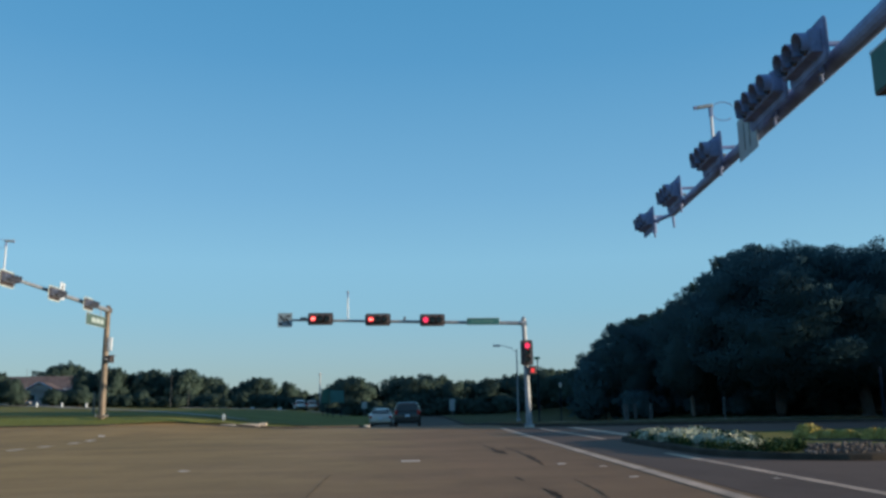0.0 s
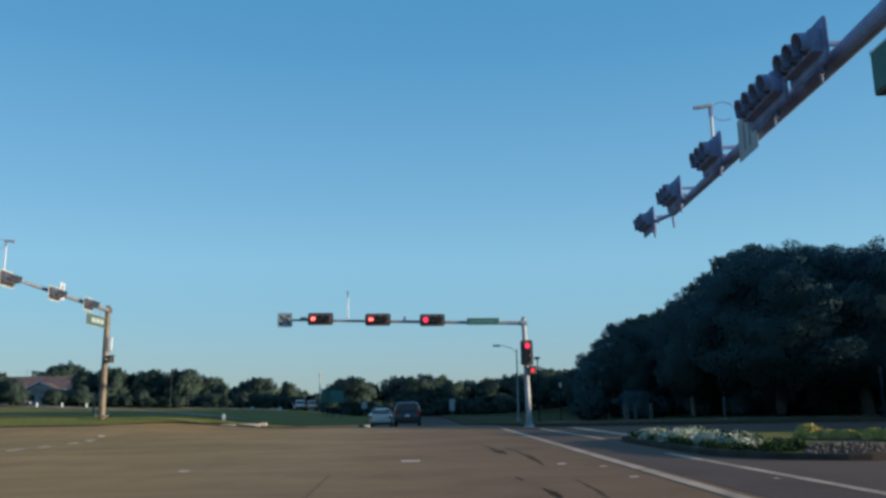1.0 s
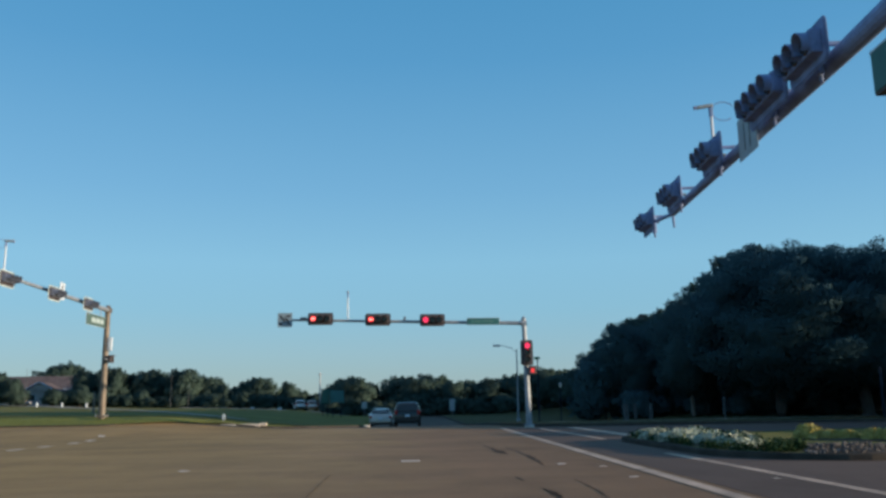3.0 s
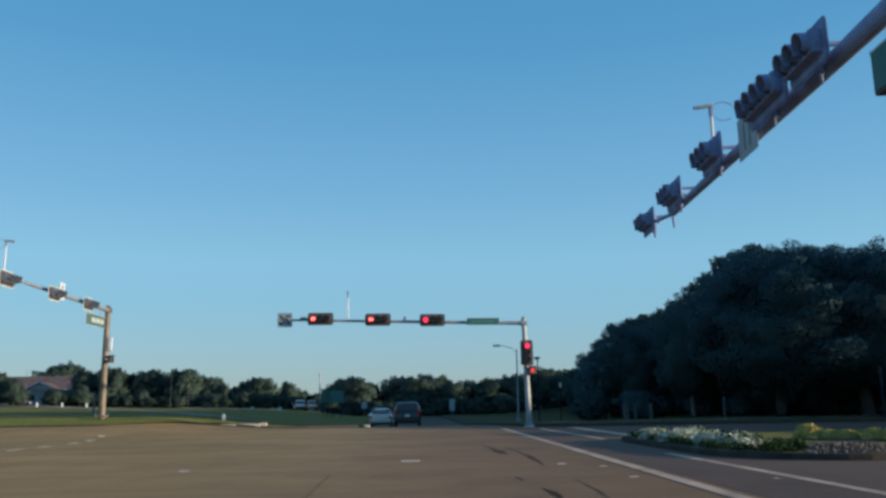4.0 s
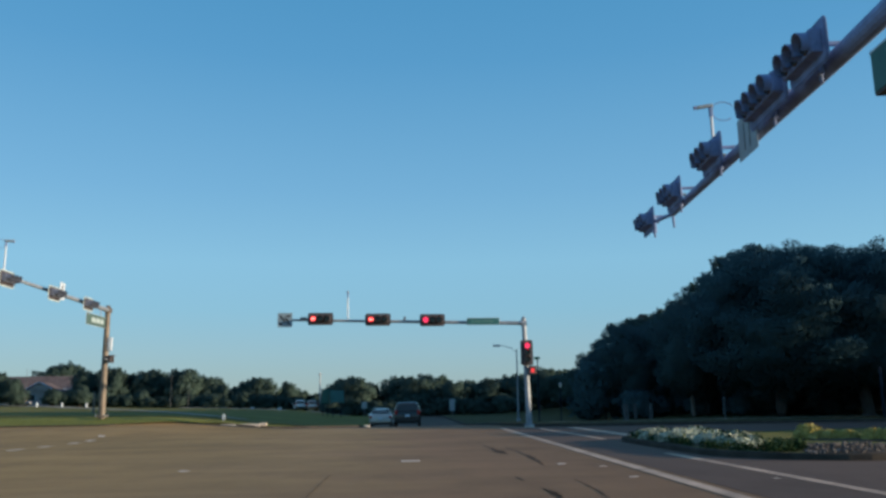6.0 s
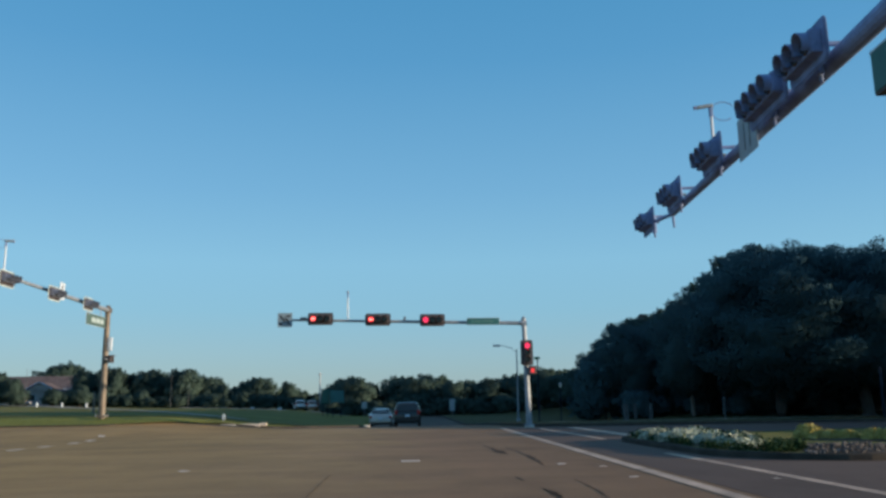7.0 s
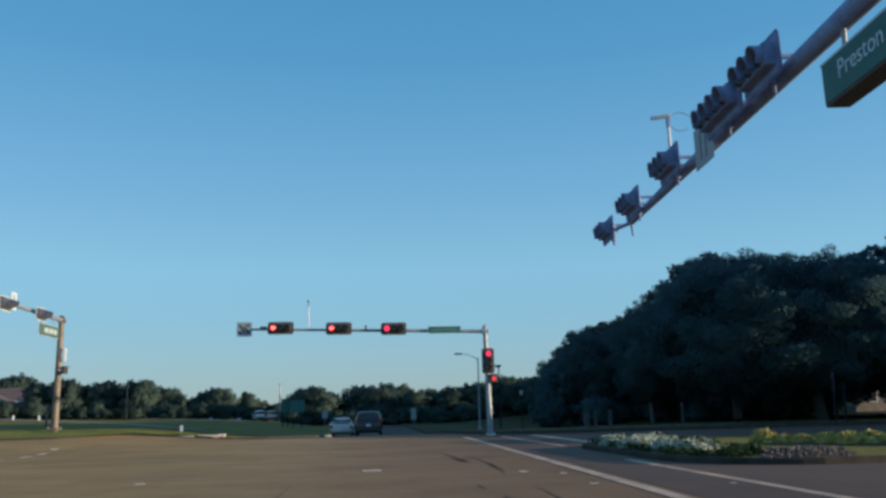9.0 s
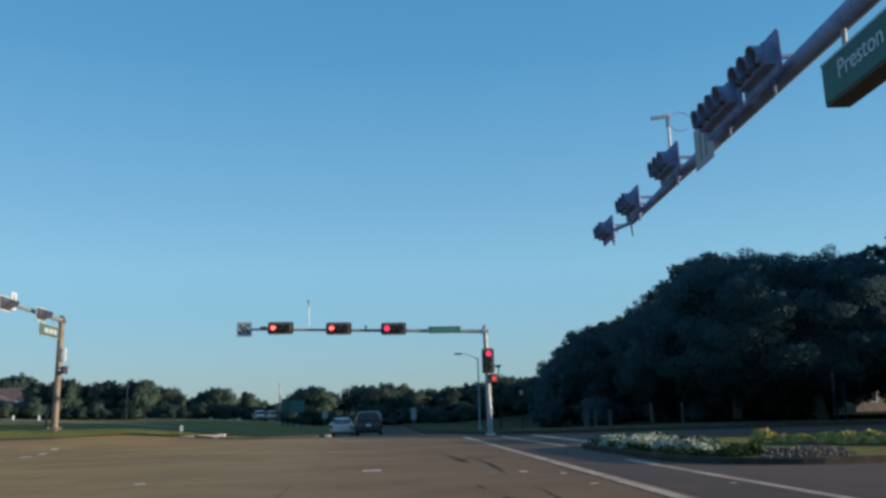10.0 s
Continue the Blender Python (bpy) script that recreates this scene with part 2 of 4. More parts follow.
def boxed(c, s, bevel=0.0, turn=None):
    return box(bmesh.new(), c, s, bevel, turn)


def rod(bm, a, b, r0, r1, sides=14):
    """A tapered round bar from a to b."""
    a, b = Vector(a), Vector(b)
    d = b - a
    m = Matrix.Translation((a + b) / 2) @ d.to_track_quat("Z", "Y").to_matrix().to_4x4()
    bmesh.ops.create_cone(bm, cap_ends=True, segments=sides, radius1=r0, radius2=r1, depth=d.length, matrix=m)
    return bm


def bar(a, b, r0, r1=None, sides=14):
    return rod(bmesh.new(), a, b, r0, r0 if r1 is None else r1, sides)


def tube(bm, pts, radii, sides=8):
    """A round bar swept through points."""
    rings = []
    pts = [Vector(p) for p in pts]
    for i, p in enumerate(pts):
        d = (pts[min(i + 1, len(pts) - 1)] - pts[max(i - 1, 0)]).normalized()
        q = d.to_track_quat("Z", "Y")
        r = radii[i] if isinstance(radii, (list, tuple)) else radii
        rings.append([bm.verts.new(p + q @ Vector((r * math.cos(2 * math.pi * k / sides), r * math.sin(2 * math.pi * k / sides), 0))) for k in range(sides)])
    for a, b in zip(rings, rings[1:]):
        for k in range(sides):
            bm.faces.new((a[k], a[(k + 1) % sides], b[(k + 1) % sides], b[k]))
    bm.faces.new(rings[0][::-1])
    bm.faces.new(rings[-1])
    return bm


def step(v):
    v = min(1.0, max(0.0, v))
    return v * v * (3 - 2 * v)


def gz(x, y):
    """The lie of the land: level at the junction, falling along the far road, rising towards the far left corner."""
    fall = -0.75 * step((y - 43) / 34) * step((x + 34) / 29) * step((24 - x) / 12)
    rise = (0.3 * step((y - 32) / 13) + 0.4 * step((y - 44) / 5)) * step((-x - 6) / 10)
    hill = 1.0 * step((-x - 25) / 45) * step((y - 70) / 90)
    return fall + rise + hill


def sheet(name, xs, ys, lift, material, label, kind="structure", inside=None, thick=0.0):
    """A sheet laid over the land."""
    verts, index, faces = [], {}, []
    for j, y in enumerate(ys):
        for i, x in enumerate(xs):
            index[i, j] = len(verts)
            verts.append((x, y, gz(x, y) + lift))
    for j in range(len(ys) - 1):
        for i in range(len(xs) - 1):
            faces.append((index[i, j], index[i + 1, j], index[i + 1, j + 1], index[i, j + 1]))
    return tagged(new(name, mesh_of(name, verts, faces, material, True)), label, name.split("_")[0], "", kind)


def steps_of(a, b, size):
    n = max(1, round((b - a) / size))
    return [a + (b - a) * i / n for i in range(n + 1)]


# ---------------------------------------------------------------- ground, paving
far = [-2500, -900, -400, -220, -140]
sheet("ground", far + steps_of(-100, 100, 4) + [140, 220, 400, 900, 2500],
      [-1200, -400, -150, -90] + steps_of(-60, 200, 4) + [240, 320, 500, 900, 2500], -0.05, FIELD, "grassy ground reaching to the horizon")
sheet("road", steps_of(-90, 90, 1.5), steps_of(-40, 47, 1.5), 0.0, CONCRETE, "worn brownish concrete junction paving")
sheet("road_right", steps_of(4.95, 90, 1.5), steps_of(5.0, 43, 1.5), 0.004, GREYCONCRETE, "greyer concrete of the crossing road")
sheet("road_far", steps_of(-17.5, 7.5, 1.25), steps_of(47, 135, 1.5), 0.0, SHADEPAVING, "far road paving with tree shade in its dark colour")


def island(name, outline, material, label, kerb=True, height=0.15):
    """A raised bed bounded by a kerb, following the land. outline runs anticlockwise."""
    top = bmesh.new()
    pts = [Vector((x, y)) for x, y in outline]
    inner = []
    n = len(pts)
    for i in range(n):
        d = (pts[(i + 1) % n] - pts[i - 1]).normalized()
        inner.append(pts[i] + Vector((-d.y, d.x)) * 0.18)
    vs = [top.verts.new((p.x, p.y, 0)) for p in inner]
    f = top.faces.new(vs)
    bmesh.ops.triangulate(top, faces=[f])
    for _ in range(5):
        long = [e for e in top.edges if e.calc_length() > 5]
        if not long:
            break
        bmesh.ops.subdivide_edges(top, edges=long, cuts=1)
        bmesh.ops.triangulate(top, faces=top.faces[:])
    for v in top.verts:
        v.co.z = gz(v.co.x, v.co.y) + height - 0.01
    me = bpy.data.meshes.new(name)
    top.to_mesh(me)
    top.free()
    me.materials.append(material)
    ob = tagged(new(name, me), label, "verge", "", "structure")
    if kerb:
        k = bmesh.new()
        rings = []
        for o, q in zip(pts, inner):
            z = gz(o.x, o.y)
            e = (q - o) * 0.2
            rings.append([k.verts.new(c) for c in ((o.x, o.y, z - 0.05), (o.x + e.x * 0.3, o.y + e.y * 0.3, z + height - 0.03), (o.x + e.x, o.y + e.y, z + height), (q.x, q.y, z + height), (q.x, q.y, z - 0.05))])
        for i in range(n):
            a, b = rings[i], rings[(i + 1) % n]
            for j in range(4):
                k.faces.new((a[j], b[j], b[j + 1], a[j + 1]))
        part("kerb", k, KERB, ob, "concrete kerb with its shadow line in the dark colour")
    return ob


def arc(cx, cy, r, a0, a1, n=8):
    return [(cx + r * math.cos(radians(a0 + (a1 - a0) * i / n)), cy + r * math.sin(radians(a0 + (a1 - a0) * i / n))) for i in range(n + 1)]


def line_pts(a, b, size=3.0):
    n = max(1, round(math.dist(a, b) / size))
    return [(a[0] + (b[0] - a[0]) * i / n, a[1] + (b[1] - a[1]) * i / n) for i in range(n)]


corner_left = line_pts((-90, 44.6), (-13, 44.6), 3) + arc(-9.0, 52.8, 4.6, 240, 290, 6) + arc(-6.0, 54.0, 3.2, 300, 360, 6) + line_pts((-2.8, 55), (-2.8, 130), 4) + line_pts((-2.8, 130), (-90, 135), 8) + line_pts((-90, 135), (-90, 46), 9)
island("verge_left", corner_left, GRASS, "sunlit lawn across the junction with a kerb", True, 0.1)
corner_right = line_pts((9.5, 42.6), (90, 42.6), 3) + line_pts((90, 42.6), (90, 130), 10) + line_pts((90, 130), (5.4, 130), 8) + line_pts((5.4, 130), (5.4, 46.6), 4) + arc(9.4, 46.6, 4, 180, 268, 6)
island("verge_right", corner_right, SHADEGRASS, "verge grass coloured darker for the shade under the oaks")
# Duller grass colour paints the shaded lawn behind the lit strip.
back = line_pts((-90, 53), (-15, 53), 5) + line_pts((-15, 53), (-3.6, 60), 3) + line_pts((-3.6, 60), (-3.6, 129), 5) + line_pts((-3.6, 129), (-90, 134), 8) + line_pts((-90, 134), (-90, 55), 9)
island("lawn_back", back, DARKGRASS, "lawn with shade in its duller colour behind the sunlit strip", False, 0.14)

# ---------------------------------------------------------------- road markings


def strip(name, a, b, width, material, label, lift=0.009, category="road marking", group=""):
    """A painted or sealed strip lying on the paving."""
    a, b = Vector(a), Vector(b)
    d = (b - a).normalized()
    s = Vector((-d.y, d.x)) * width / 2
    n = max(1, round((b - a).length / 1.0))
    verts, faces = [], []
    for i in range(n + 1):
        p = a + (b - a) * i / n
        w = s * (1 + random.uniform(-0.06, 0.06))
        for q in (p + w, p - w):
            verts.append((q.x, q.y, gz(q.x, q.y) + lift))
    for i in range(n):
        faces.append((2 * i, 2 * i + 1, 2 * i + 3, 2 * i + 2))
    return tagged(new(name, mesh_of(name, verts, faces, material)), label, category, group, "structure")


strip("crosswalk_line", (4.58, 9.0), (4.86, 41.2), 0.26, LINE, "worn white crosswalk line on brownish concrete", group="crosswalk lines")
strip("crosswalk_line", (6.72, 9.0), (6.56, 20.6), 0.22, LINE, "worn white crosswalk line on brownish concrete", group="crosswalk lines")
strip("crosswalk_line", (6.9, 28.5), (6.6, 40.0), 0.22, LINE, "worn white crosswalk line on brownish concrete", group="crosswalk lines")
strip("stop_line", (8.6, 28.6), (8.3, 41.0), 0.5, LINE, "faded white stop line across the far lanes")
for x, y, tx in ((-12.53, 27.7, 0.1), (-12.43, 29.7, 0.06), (-12.33, 32.0, -0.02), (-12.43, 33.9, -0.06), (-13.1, 37.0, -0.3)):
    d = Vector((tx, 1.0)).normalized() * 0.42
    strip("turn_dash", (x - d.x, y - d.y), (x + d.x, y + d.y), 0.26, FRESHLINE, "short worn white dash of the turning guide line", group="turning guide dashes")
for x, y, w, d in ((0.16, 19.44, 0.42, 0.4), (-4.55, 17.67, 0.2, 0.26), (3.37, 17.8, 0.17, 0.26), (4.06, 17.0, 0.14, 0.2), (4.03, 14.6, 0.16, 0.16), (6.23, 13.83, 0.12, 0.1)):
    strip("lane_button", (x - w / 2, y), (x + w / 2, y + 0.01), d, FRESHLINE, "small pale patch on the paving", 0.012, group="pale patches on the paving")
strip("joint_seal", (-1.45, 9.0), (-1.4, 16.2), 0.012, TAR, "dark sealed joint in the concrete", category="road joint")


def smear(name, pts, widths, label):
    """A wandering dark patch of sealing tar."""
    verts, faces = [], []
    fine = []
    for (x0, y0), (x1, y1), w0, w1 in zip(pts, pts[1:], widths, widths[1:]):
        for k in range(9):
            f = k / 9
            w = (w0 + (w1 - w0) * f) * random.uniform(0.25, 1.25)
            fine.append((x0 + (x1 - x0) * f + random.uniform(-0.25, 0.25) * w, y0 + (y1 - y0) * f, w))
    fine.append((*pts[-1], widths[-1]))
    pts, widths = [(x, y) for x, y, _ in fine], [w for _, _, w in fine]
    for i, (x, y) in enumerate(pts):
        w = widths[i] / 2
        for s in (-1, 1):
            verts.append((x + s * w, y + random.uniform(-0.1, 0.1), gz(x, y) + 0.005))
    for i in range(len(pts) - 1):
        faces.append((2 * i, 2 * i + 1, 2 * i + 3, 2 * i + 2))
    return tagged(new(name, mesh_of(name, verts, faces, TAR)), label, "road patch", "", "structure")


smear("tar_patch", [(2.39, 27.1), (2.49, 25.3), (2.55, 23.5), (2.57, 22.0), (2.69, 21.4)], [0.02, 0.07, 0.2, 0.3, 0.04], "dark tar smear on the concrete")
smear("tar_patch", [(2.97, 24.6), (3.05, 22.8), (3.08, 21.3), (3.06, 20.0), (3.01, 18.7), (2.96, 17.7)], [0.02, 0.06, 0.09, 0.16, 0.13, 0.03], "dark tar smear on the concrete")
smear("tar_patch", [(2.01, 15.0), (2.05, 14.4)], [0.07, 0.05], "small dark tar spot on the concrete")
smear("tar_patch", [(2.15, 13.0), (2.21, 12.6), (2.23, 12.2), (2.19, 11.6)], [0.03, 0.12, 0.15, 0.06], "dark tar smear on the concrete")
smear("tar_patch", [(2.92, 14.5), (2.95, 13.9), (2.93, 13.2), (2.91, 12.4), (2.85, 11.7)], [0.012, 0.025, 0.045, 0.05, 0.03], "thin dark tar line on the concrete")

# ---------------------------------------------------------------- signal masts


def visor(length, radius, sides=14):
    """A tunnel hood over a lens, open below, looking along -y."""
    bm = bmesh.new()
    rows = []
    for k in range(sides + 1):
        a = radians(-50 + 280 * k / sides)
        c, s = math.cos(a), math.sin(a)
        cut = length * (0.72 + 0.28 * max(0.0, s))
        rows.append([bm.verts.new((r * c, y, r * s)) for r, y in ((radius, 0), (radius, -cut), (radius - 0.012, -cut), (radius - 0.012, 0))])
    for a, b in zip(rows, rows[1:]):
        for j in range(3):
            bm.faces.new((a[j], a[j + 1], b[j + 1], b[j]))
    return bm


def disc(radius, y, z=0.0, x=0.0, sides=20):
    bm = bmesh.new()
    bmesh.ops.create_cone(bm, cap_ends=True, segments=sides, radius1=radius, radius2=radius * 0.86, depth=0.03, matrix=pose(x, y, z, 90, 0, 0))
    return bm


def arrow(y):
    """A left-pointing arrow, slightly proud of its lens."""
    bm = bmesh.new()
    out = [(-0.12, 0), (-0.02, 0.1), (-0.02, 0.035), (0.11, 0.035), (0.11, -0.035), (-0.02, -0.035), (-0.02, -0.1)]
    f = bm.faces.new([bm.verts.new((x, y, z)) for x, z in out])
    r = bmesh.ops.extrude_face_region(bm, geom=[f])
    bmesh.ops.translate(bm, vec=(0, 0.012, 0), verts=[v for v in r["geom"] if isinstance(v, bmesh.types.BMVert)])
    return bm


def rounded(c, w, h, depth, r):
    """An upright plate with rounded corners, facing -y."""
    bm = bmesh.new()
    out = []
    for cx, cz, a0 in ((w / 2 - r, h / 2 - r, 0), (-w / 2 + r, h / 2 - r, 90), (-w / 2 + r, -h / 2 + r, 180), (w / 2 - r, -h / 2 + r, 270)):
        for k in range(5):
            a = radians(a0 + 22.5 * k)
            out.append((c[0] + cx + r * math.cos(a), c[2] + cz + r * math.sin(a)))
    f = bm.faces.new([bm.verts.new((x, c[1] - depth / 2, z)) for x, z in out])
    g = bmesh.ops.extrude_face_region(bm, geom=[f])
    bmesh.ops.translate(bm, vec=(0, depth, 0), verts=[v for v in g["geom"] if isinstance(v, bmesh.types.BMVert)])
    bmesh.ops.recalc_face_normals(bm, faces=bm.faces[:])
    return bm


def signal(m, label, group, upright=False, lit="ball", plate=True, body=None, reach=0.22, clamp=None, hood=0.27, sections=3):
    """A head of three or more lenses facing local -y; the first lens is red."""
    t = new("traffic_signal")
    t.matrix_world = m
    tagged(t, label, "traffic light", group)
    plating = HAZEHOUSE if body is HAZEHOUSE else BLACK
    edge, rim = (PALESHEET, 0.13) if body is SUNGLARED else (plating, 0.05)
    body = body or BLACK
    at = [(0, 0, 0.35 - 0.35 * i) if upright else (-0.35 + 0.35 * i, 0, 0) for i in range(sections)]
    extra = 0.35 * (sections - 3)
    for c in at:
        part("housing", boxed((c[0], 0, c[2]), (0.335, 0.2, 0.335), 0.03), body, t)
    if plate:
        s = (0.58, 0.016, 1.24) if upright else (1.24 + extra, 0.016, 0.58)
        part("backplate", rounded((extra / 2, 0.06, 0), s[0], s[2], 0.016, 0.09), plating, t, "dark backplate")
        part("border", rounded((extra / 2, 0.075, 0), s[0] + rim, s[2] + rim, 0.012, 0.09 + rim / 2), edge, t, "thin edge round the backplate")
    for i, c in enumerate(at):
        v = visor(hood, 0.16)
        bmesh.ops.translate(v, vec=(c[0], -0.1, c[2]), verts=v.verts)
        part("visor", v, body, t)
        on = i == 0 and lit
        lens = part("lens", disc(0.15, -0.11, c[2], c[0]), (REDGLOW if lit == "ball" else REDDIM) if on else DARKLENS, t, "glowing red lens" if on else "unlit dark lens")
        if on and lit == "arrow":
            a = arrow(-0.14)
            bmesh.ops.translate(a, vec=(c[0], 0, c[2]), verts=a.verts)
            part("arrow", a, REDFLARE, lens, "glowing red arrow")
    part("bracket", bar((0, 0.08, 0), (0, 0.08 + reach, 0), 0.035), GALV, t)
    if clamp:
        part("mount_tube", bar((0.05, 0.2, -0.3), (0.05, 0.2, 0.16), 0.06), clamp, t, "upright mounting tube")
        part("clamp_arm", boxed((0.05, 0.32, 0.14), (0.07, 0.42, 0.06), 0.015), clamp, t, "short clamp arm")
        part("clamp_tail", bar((0.05, 0.2, -0.28), (0.05, 0.21, -0.42), 0.03, 0.022), clamp, t, "hanging conduit end")
    return t


def mast(name, base, top, arm_from, arm_to, r_pole, r_arm, material, label, tip=0.055, footing=None, arm_finish=None):
    """A steel pole with one long tapering arm."""
    t = thing(name, base, label, "signal mast")
    o = Vector(base)
    pole_top = Vector(top) - o
    part("pole", bar((0, 0, -0.1), pole_top, r_pole, r_pole * 0.72, 18), material, t, smooth=False)
    part("base_plate", boxed((0, 0, 0.04), (r_pole * 2.9, r_pole * 2.9, 0.1), 0.02), footing or PALE, t, "flat footing")
    for sx in (-1, 1):
        for sy in (-1, 1):
            part("bolt", bar((sx * r_pole * 1.2, sy * r_pole * 1.2, 0.08), (sx * r_pole * 1.2, sy * r_pole * 1.2, 0.17), 0.025, None, 8), GALV, t)
    part("cap", bar(pole_top, pole_top + Vector((0, 0, 0.12)), r_pole * 0.85, r_pole * 0.4, 18), material, t)
    a, b = Vector(arm_from) - o, Vector(arm_to) - o
    part("arm", bar(a, b, r_arm, tip, 16), arm_finish or material, t, "long tapering steel arm")
    d = (b - a).normalized()
    part("flange", bar(a - d * r_pole * 0.9, a + d * 0.16, r_arm * 1.5, r_arm * 1.4, 16), material, t)
    return t


def lettering(text, size, material, parent, m, label=""):
    c = bpy.data.curves.new("lettering", "FONT")
    c.body, c.size, c.extrude, c.align_x, c.align_y = text, size, 0.003, "CENTER", "CENTER"
    o = bpy.data.objects.new("lettering", c)
    me = bpy.data.meshes.new_from_object(o)
    bpy.data.objects.remove(o)
    me.materials.append(material)
    ob = new("lettering", me)
    ob.parent = parent
    ob.matrix_local = m
    return tagged(ob, label)


def name_sign(m, width, height, words, label, drop=0.0, face=None):
    """A green street-name panel facing local -y."""
    t = new("street_name_sign")
    t.matrix_world = m
    tagged(t, label, "street sign", "street name signs")
    part("panel", boxed((0, 0, 0), (width, 0.03, height), 0.012), face or SIGNGREEN, t)
    part("border", boxed((0, 0.005, 0), (width + 0.03, 0.018, height + 0.03), 0.006), SIGNWHITE, t, "thin white edge")
    if words:
        lettering(words, height * 0.72, SIGNWHITE, t, pose(0, -0.02, 0, 90, 0, 0), "white lettering")
    else:
        for x, w in (((-0.14, 0.2), (0.1, 0.2), (0.31, 0.13)) if height > 0.5 else ((-0.22, 0.3), (0.16, 0.36))):
            part("legend", boxed((x * width, -0.017, 0), (w * width, 0.006, height * (0.42 if height > 0.5 else 0.16))), PALESHEET if height > 0.5 else WORNTEAL, t, "pale legend bar")
    for s in (-0.33, 0.33):
        part("clamp", bar((s * width, 0.02, drop * 0.2), (s * width, 0.16, drop), 0.025), GALV, t)
    return t


def detector(m, height, label, hooded=True):
    """A slim upright on an arm with a video detector and its hanging cable."""
    t = new("detection_camera")
    t.matrix_world = m
    tagged(t, label, "traffic camera", "detection cameras")
    part("upright", bar((0, 0, 0), (0, 0, height - 0.14), 0.035, 0.03), SIGNWHITE, t)
    part("tilt_joint", boxed((0, 0, height - 0.05), (0.07, 0.08, 0.2), 0.02), SKYSTEEL, t, "dark tilt joint")
    aim = pose(0, 0, 0, 8, 0, 0)
    part("housing", boxed((0, -0.12, height + 0.08), (0.075, 0.34, 0.075), 0.03, aim), DULLWHITE, t, "pale tubular housing")
    part("lens", bar((0, -0.28, height + 0.06), (0, -0.34, height + 0.05), 0.04, 0.045), SKYSTEEL, t, "dark lens hood")
    if hooded:
        part("hood", boxed((0, -0.1, height + 0.135), (0.1, 0.56, 0.015), 0.006), SIGNWHITE, t)
    bm = bmesh.new()
    pts = [(0, 0.02 + 0.23 * (1 - math.cos(a)), height - 0.03 + 0.2 * math.sin(a)) for a in [2.6 - 4.9 * k / 16 for k in range(17)]]
    part("cable", tube(bm, pts, 0.009, 6), SKYSTEEL, t, "thin looping cable")
    return t


def square_sign(m, size, strokes, label, gap=0.12, face=None):
    """A small white regulatory plate facing local -y, with dark strokes on it."""
    t = new("lane_sign")
    t.matrix_world = m
    tagged(t, label, "traffic sign", "lane signs")
    part("plate", boxed((0, 0, 0), (size[0], 0.012, size[1]), 0.005), face or DULLWHITE, t)
    part("stiffener", boxed((0, 0.02, 0), (0.05, 0.03, size[1] * 0.9), 0.005), GALV, t)
    for x, z, w, h, a in strokes:
        part("legend", boxed((x, -0.008, z), (w, 0.006, h), 0, pose(0, 0, 0, 0, a, 0)), SIGNBLACK, t, "black sign stroke")
    part("clamp", bar((0, 0.03, 0), (0, gap, 0), 0.025), GALV, t)
    return t


# far mast, across the junction
FAR_Y = 42.0


def far_arm(x):
    return 5.28 + (6.3 - x) * 0.0225


mast("signal_mast", (6.37, FAR_Y, gz(6.37, FAR_Y)), (6.24, FAR_Y, 5.5), (6.24, FAR_Y, far_arm(6.24)), (-6.4, FAR_Y, far_arm(-6.4)), 0.155, 0.1, GALV, "grey galvanised mast with a long signal arm")
for x, z, lit in ((-4.19, 5.565, "arrow"), (-1.28, 5.505, "arrow"), (1.5, 5.455, "ball")):
    signal(pose(x, FAR_Y - 0.36, z), "black horizontal traffic signal showing red on the arm", "signals on the far mast", lit=lit)
signal(pose(6.3, FAR_Y - 0.42, 3.74), "black upright traffic signal showing red on the pole", "signals on the far mast", True)
name_sign(pose(4.12, FAR_Y - 0.2, 5.375), 1.66, 0.34, "", "green street name sign on the grey arm", 0.0, TEAL)
square_sign(pose(-6.0, FAR_Y - 0.17, far_arm(-6) - 0.02), (0.74, 0.72), [(-0.12, 0.05, 0.09, 0.42, -35), (0.12, -0.05, 0.09, 0.42, -35), (0.17, 0.2, 0.2, 0.09, 0), (-0.22, -0.2, 0.18, 0.09, 0)], "white lane sign with black strokes at the arm's tip", 0.12, COOLWHITE)
for x, w, h in ((0.08, 0.1, 0.2), (-5.07, 0.34, 0.1)):
    t = thing("arm_fitting", (x, FAR_Y, far_arm(x) + 0.05), "small dark fitting clamped on the far arm", "arm fitting", "fittings on the far arm")
    part("body", boxed((0, -0.02, h / 2), (w, 0.14, h), 0.02), BLACK, t)
    part("clamp", boxed((0, 0, -0.04), (w * 0.6, 0.24, 0.05), 0.01), GALV, t)
detector(pose(-2.83, FAR_Y, far_arm(-2.83), 0, 0, 0), 1.35, "slim white detection camera standing on the far arm")


def pedestrian_signal(m, label, lit):
    t = new("pedestrian_signal")
    t.matrix_world = m
    tagged(t, label, "crossing signal")
    part("housing", boxed((0, 0, 0), (0.4, 0.2, 0.42), 0.03), BLACK, t)
    part("hood", boxed((0, -0.14, 0.2), (0.42, 0.12, 0.02), 0.005), BLACK, t)
    part("symbol", boxed((0, -0.105, -0.01), (0.16, 0.01, 0.22), 0.004), HANDGLOW if lit else DARKLENS, t, "glowing red symbol" if lit else "dark symbol")
    part("arm_bracket", bar((-0.08, 0.05, 0), (-0.3, 0.22, 0), 0.03), GALV, t)
    return t


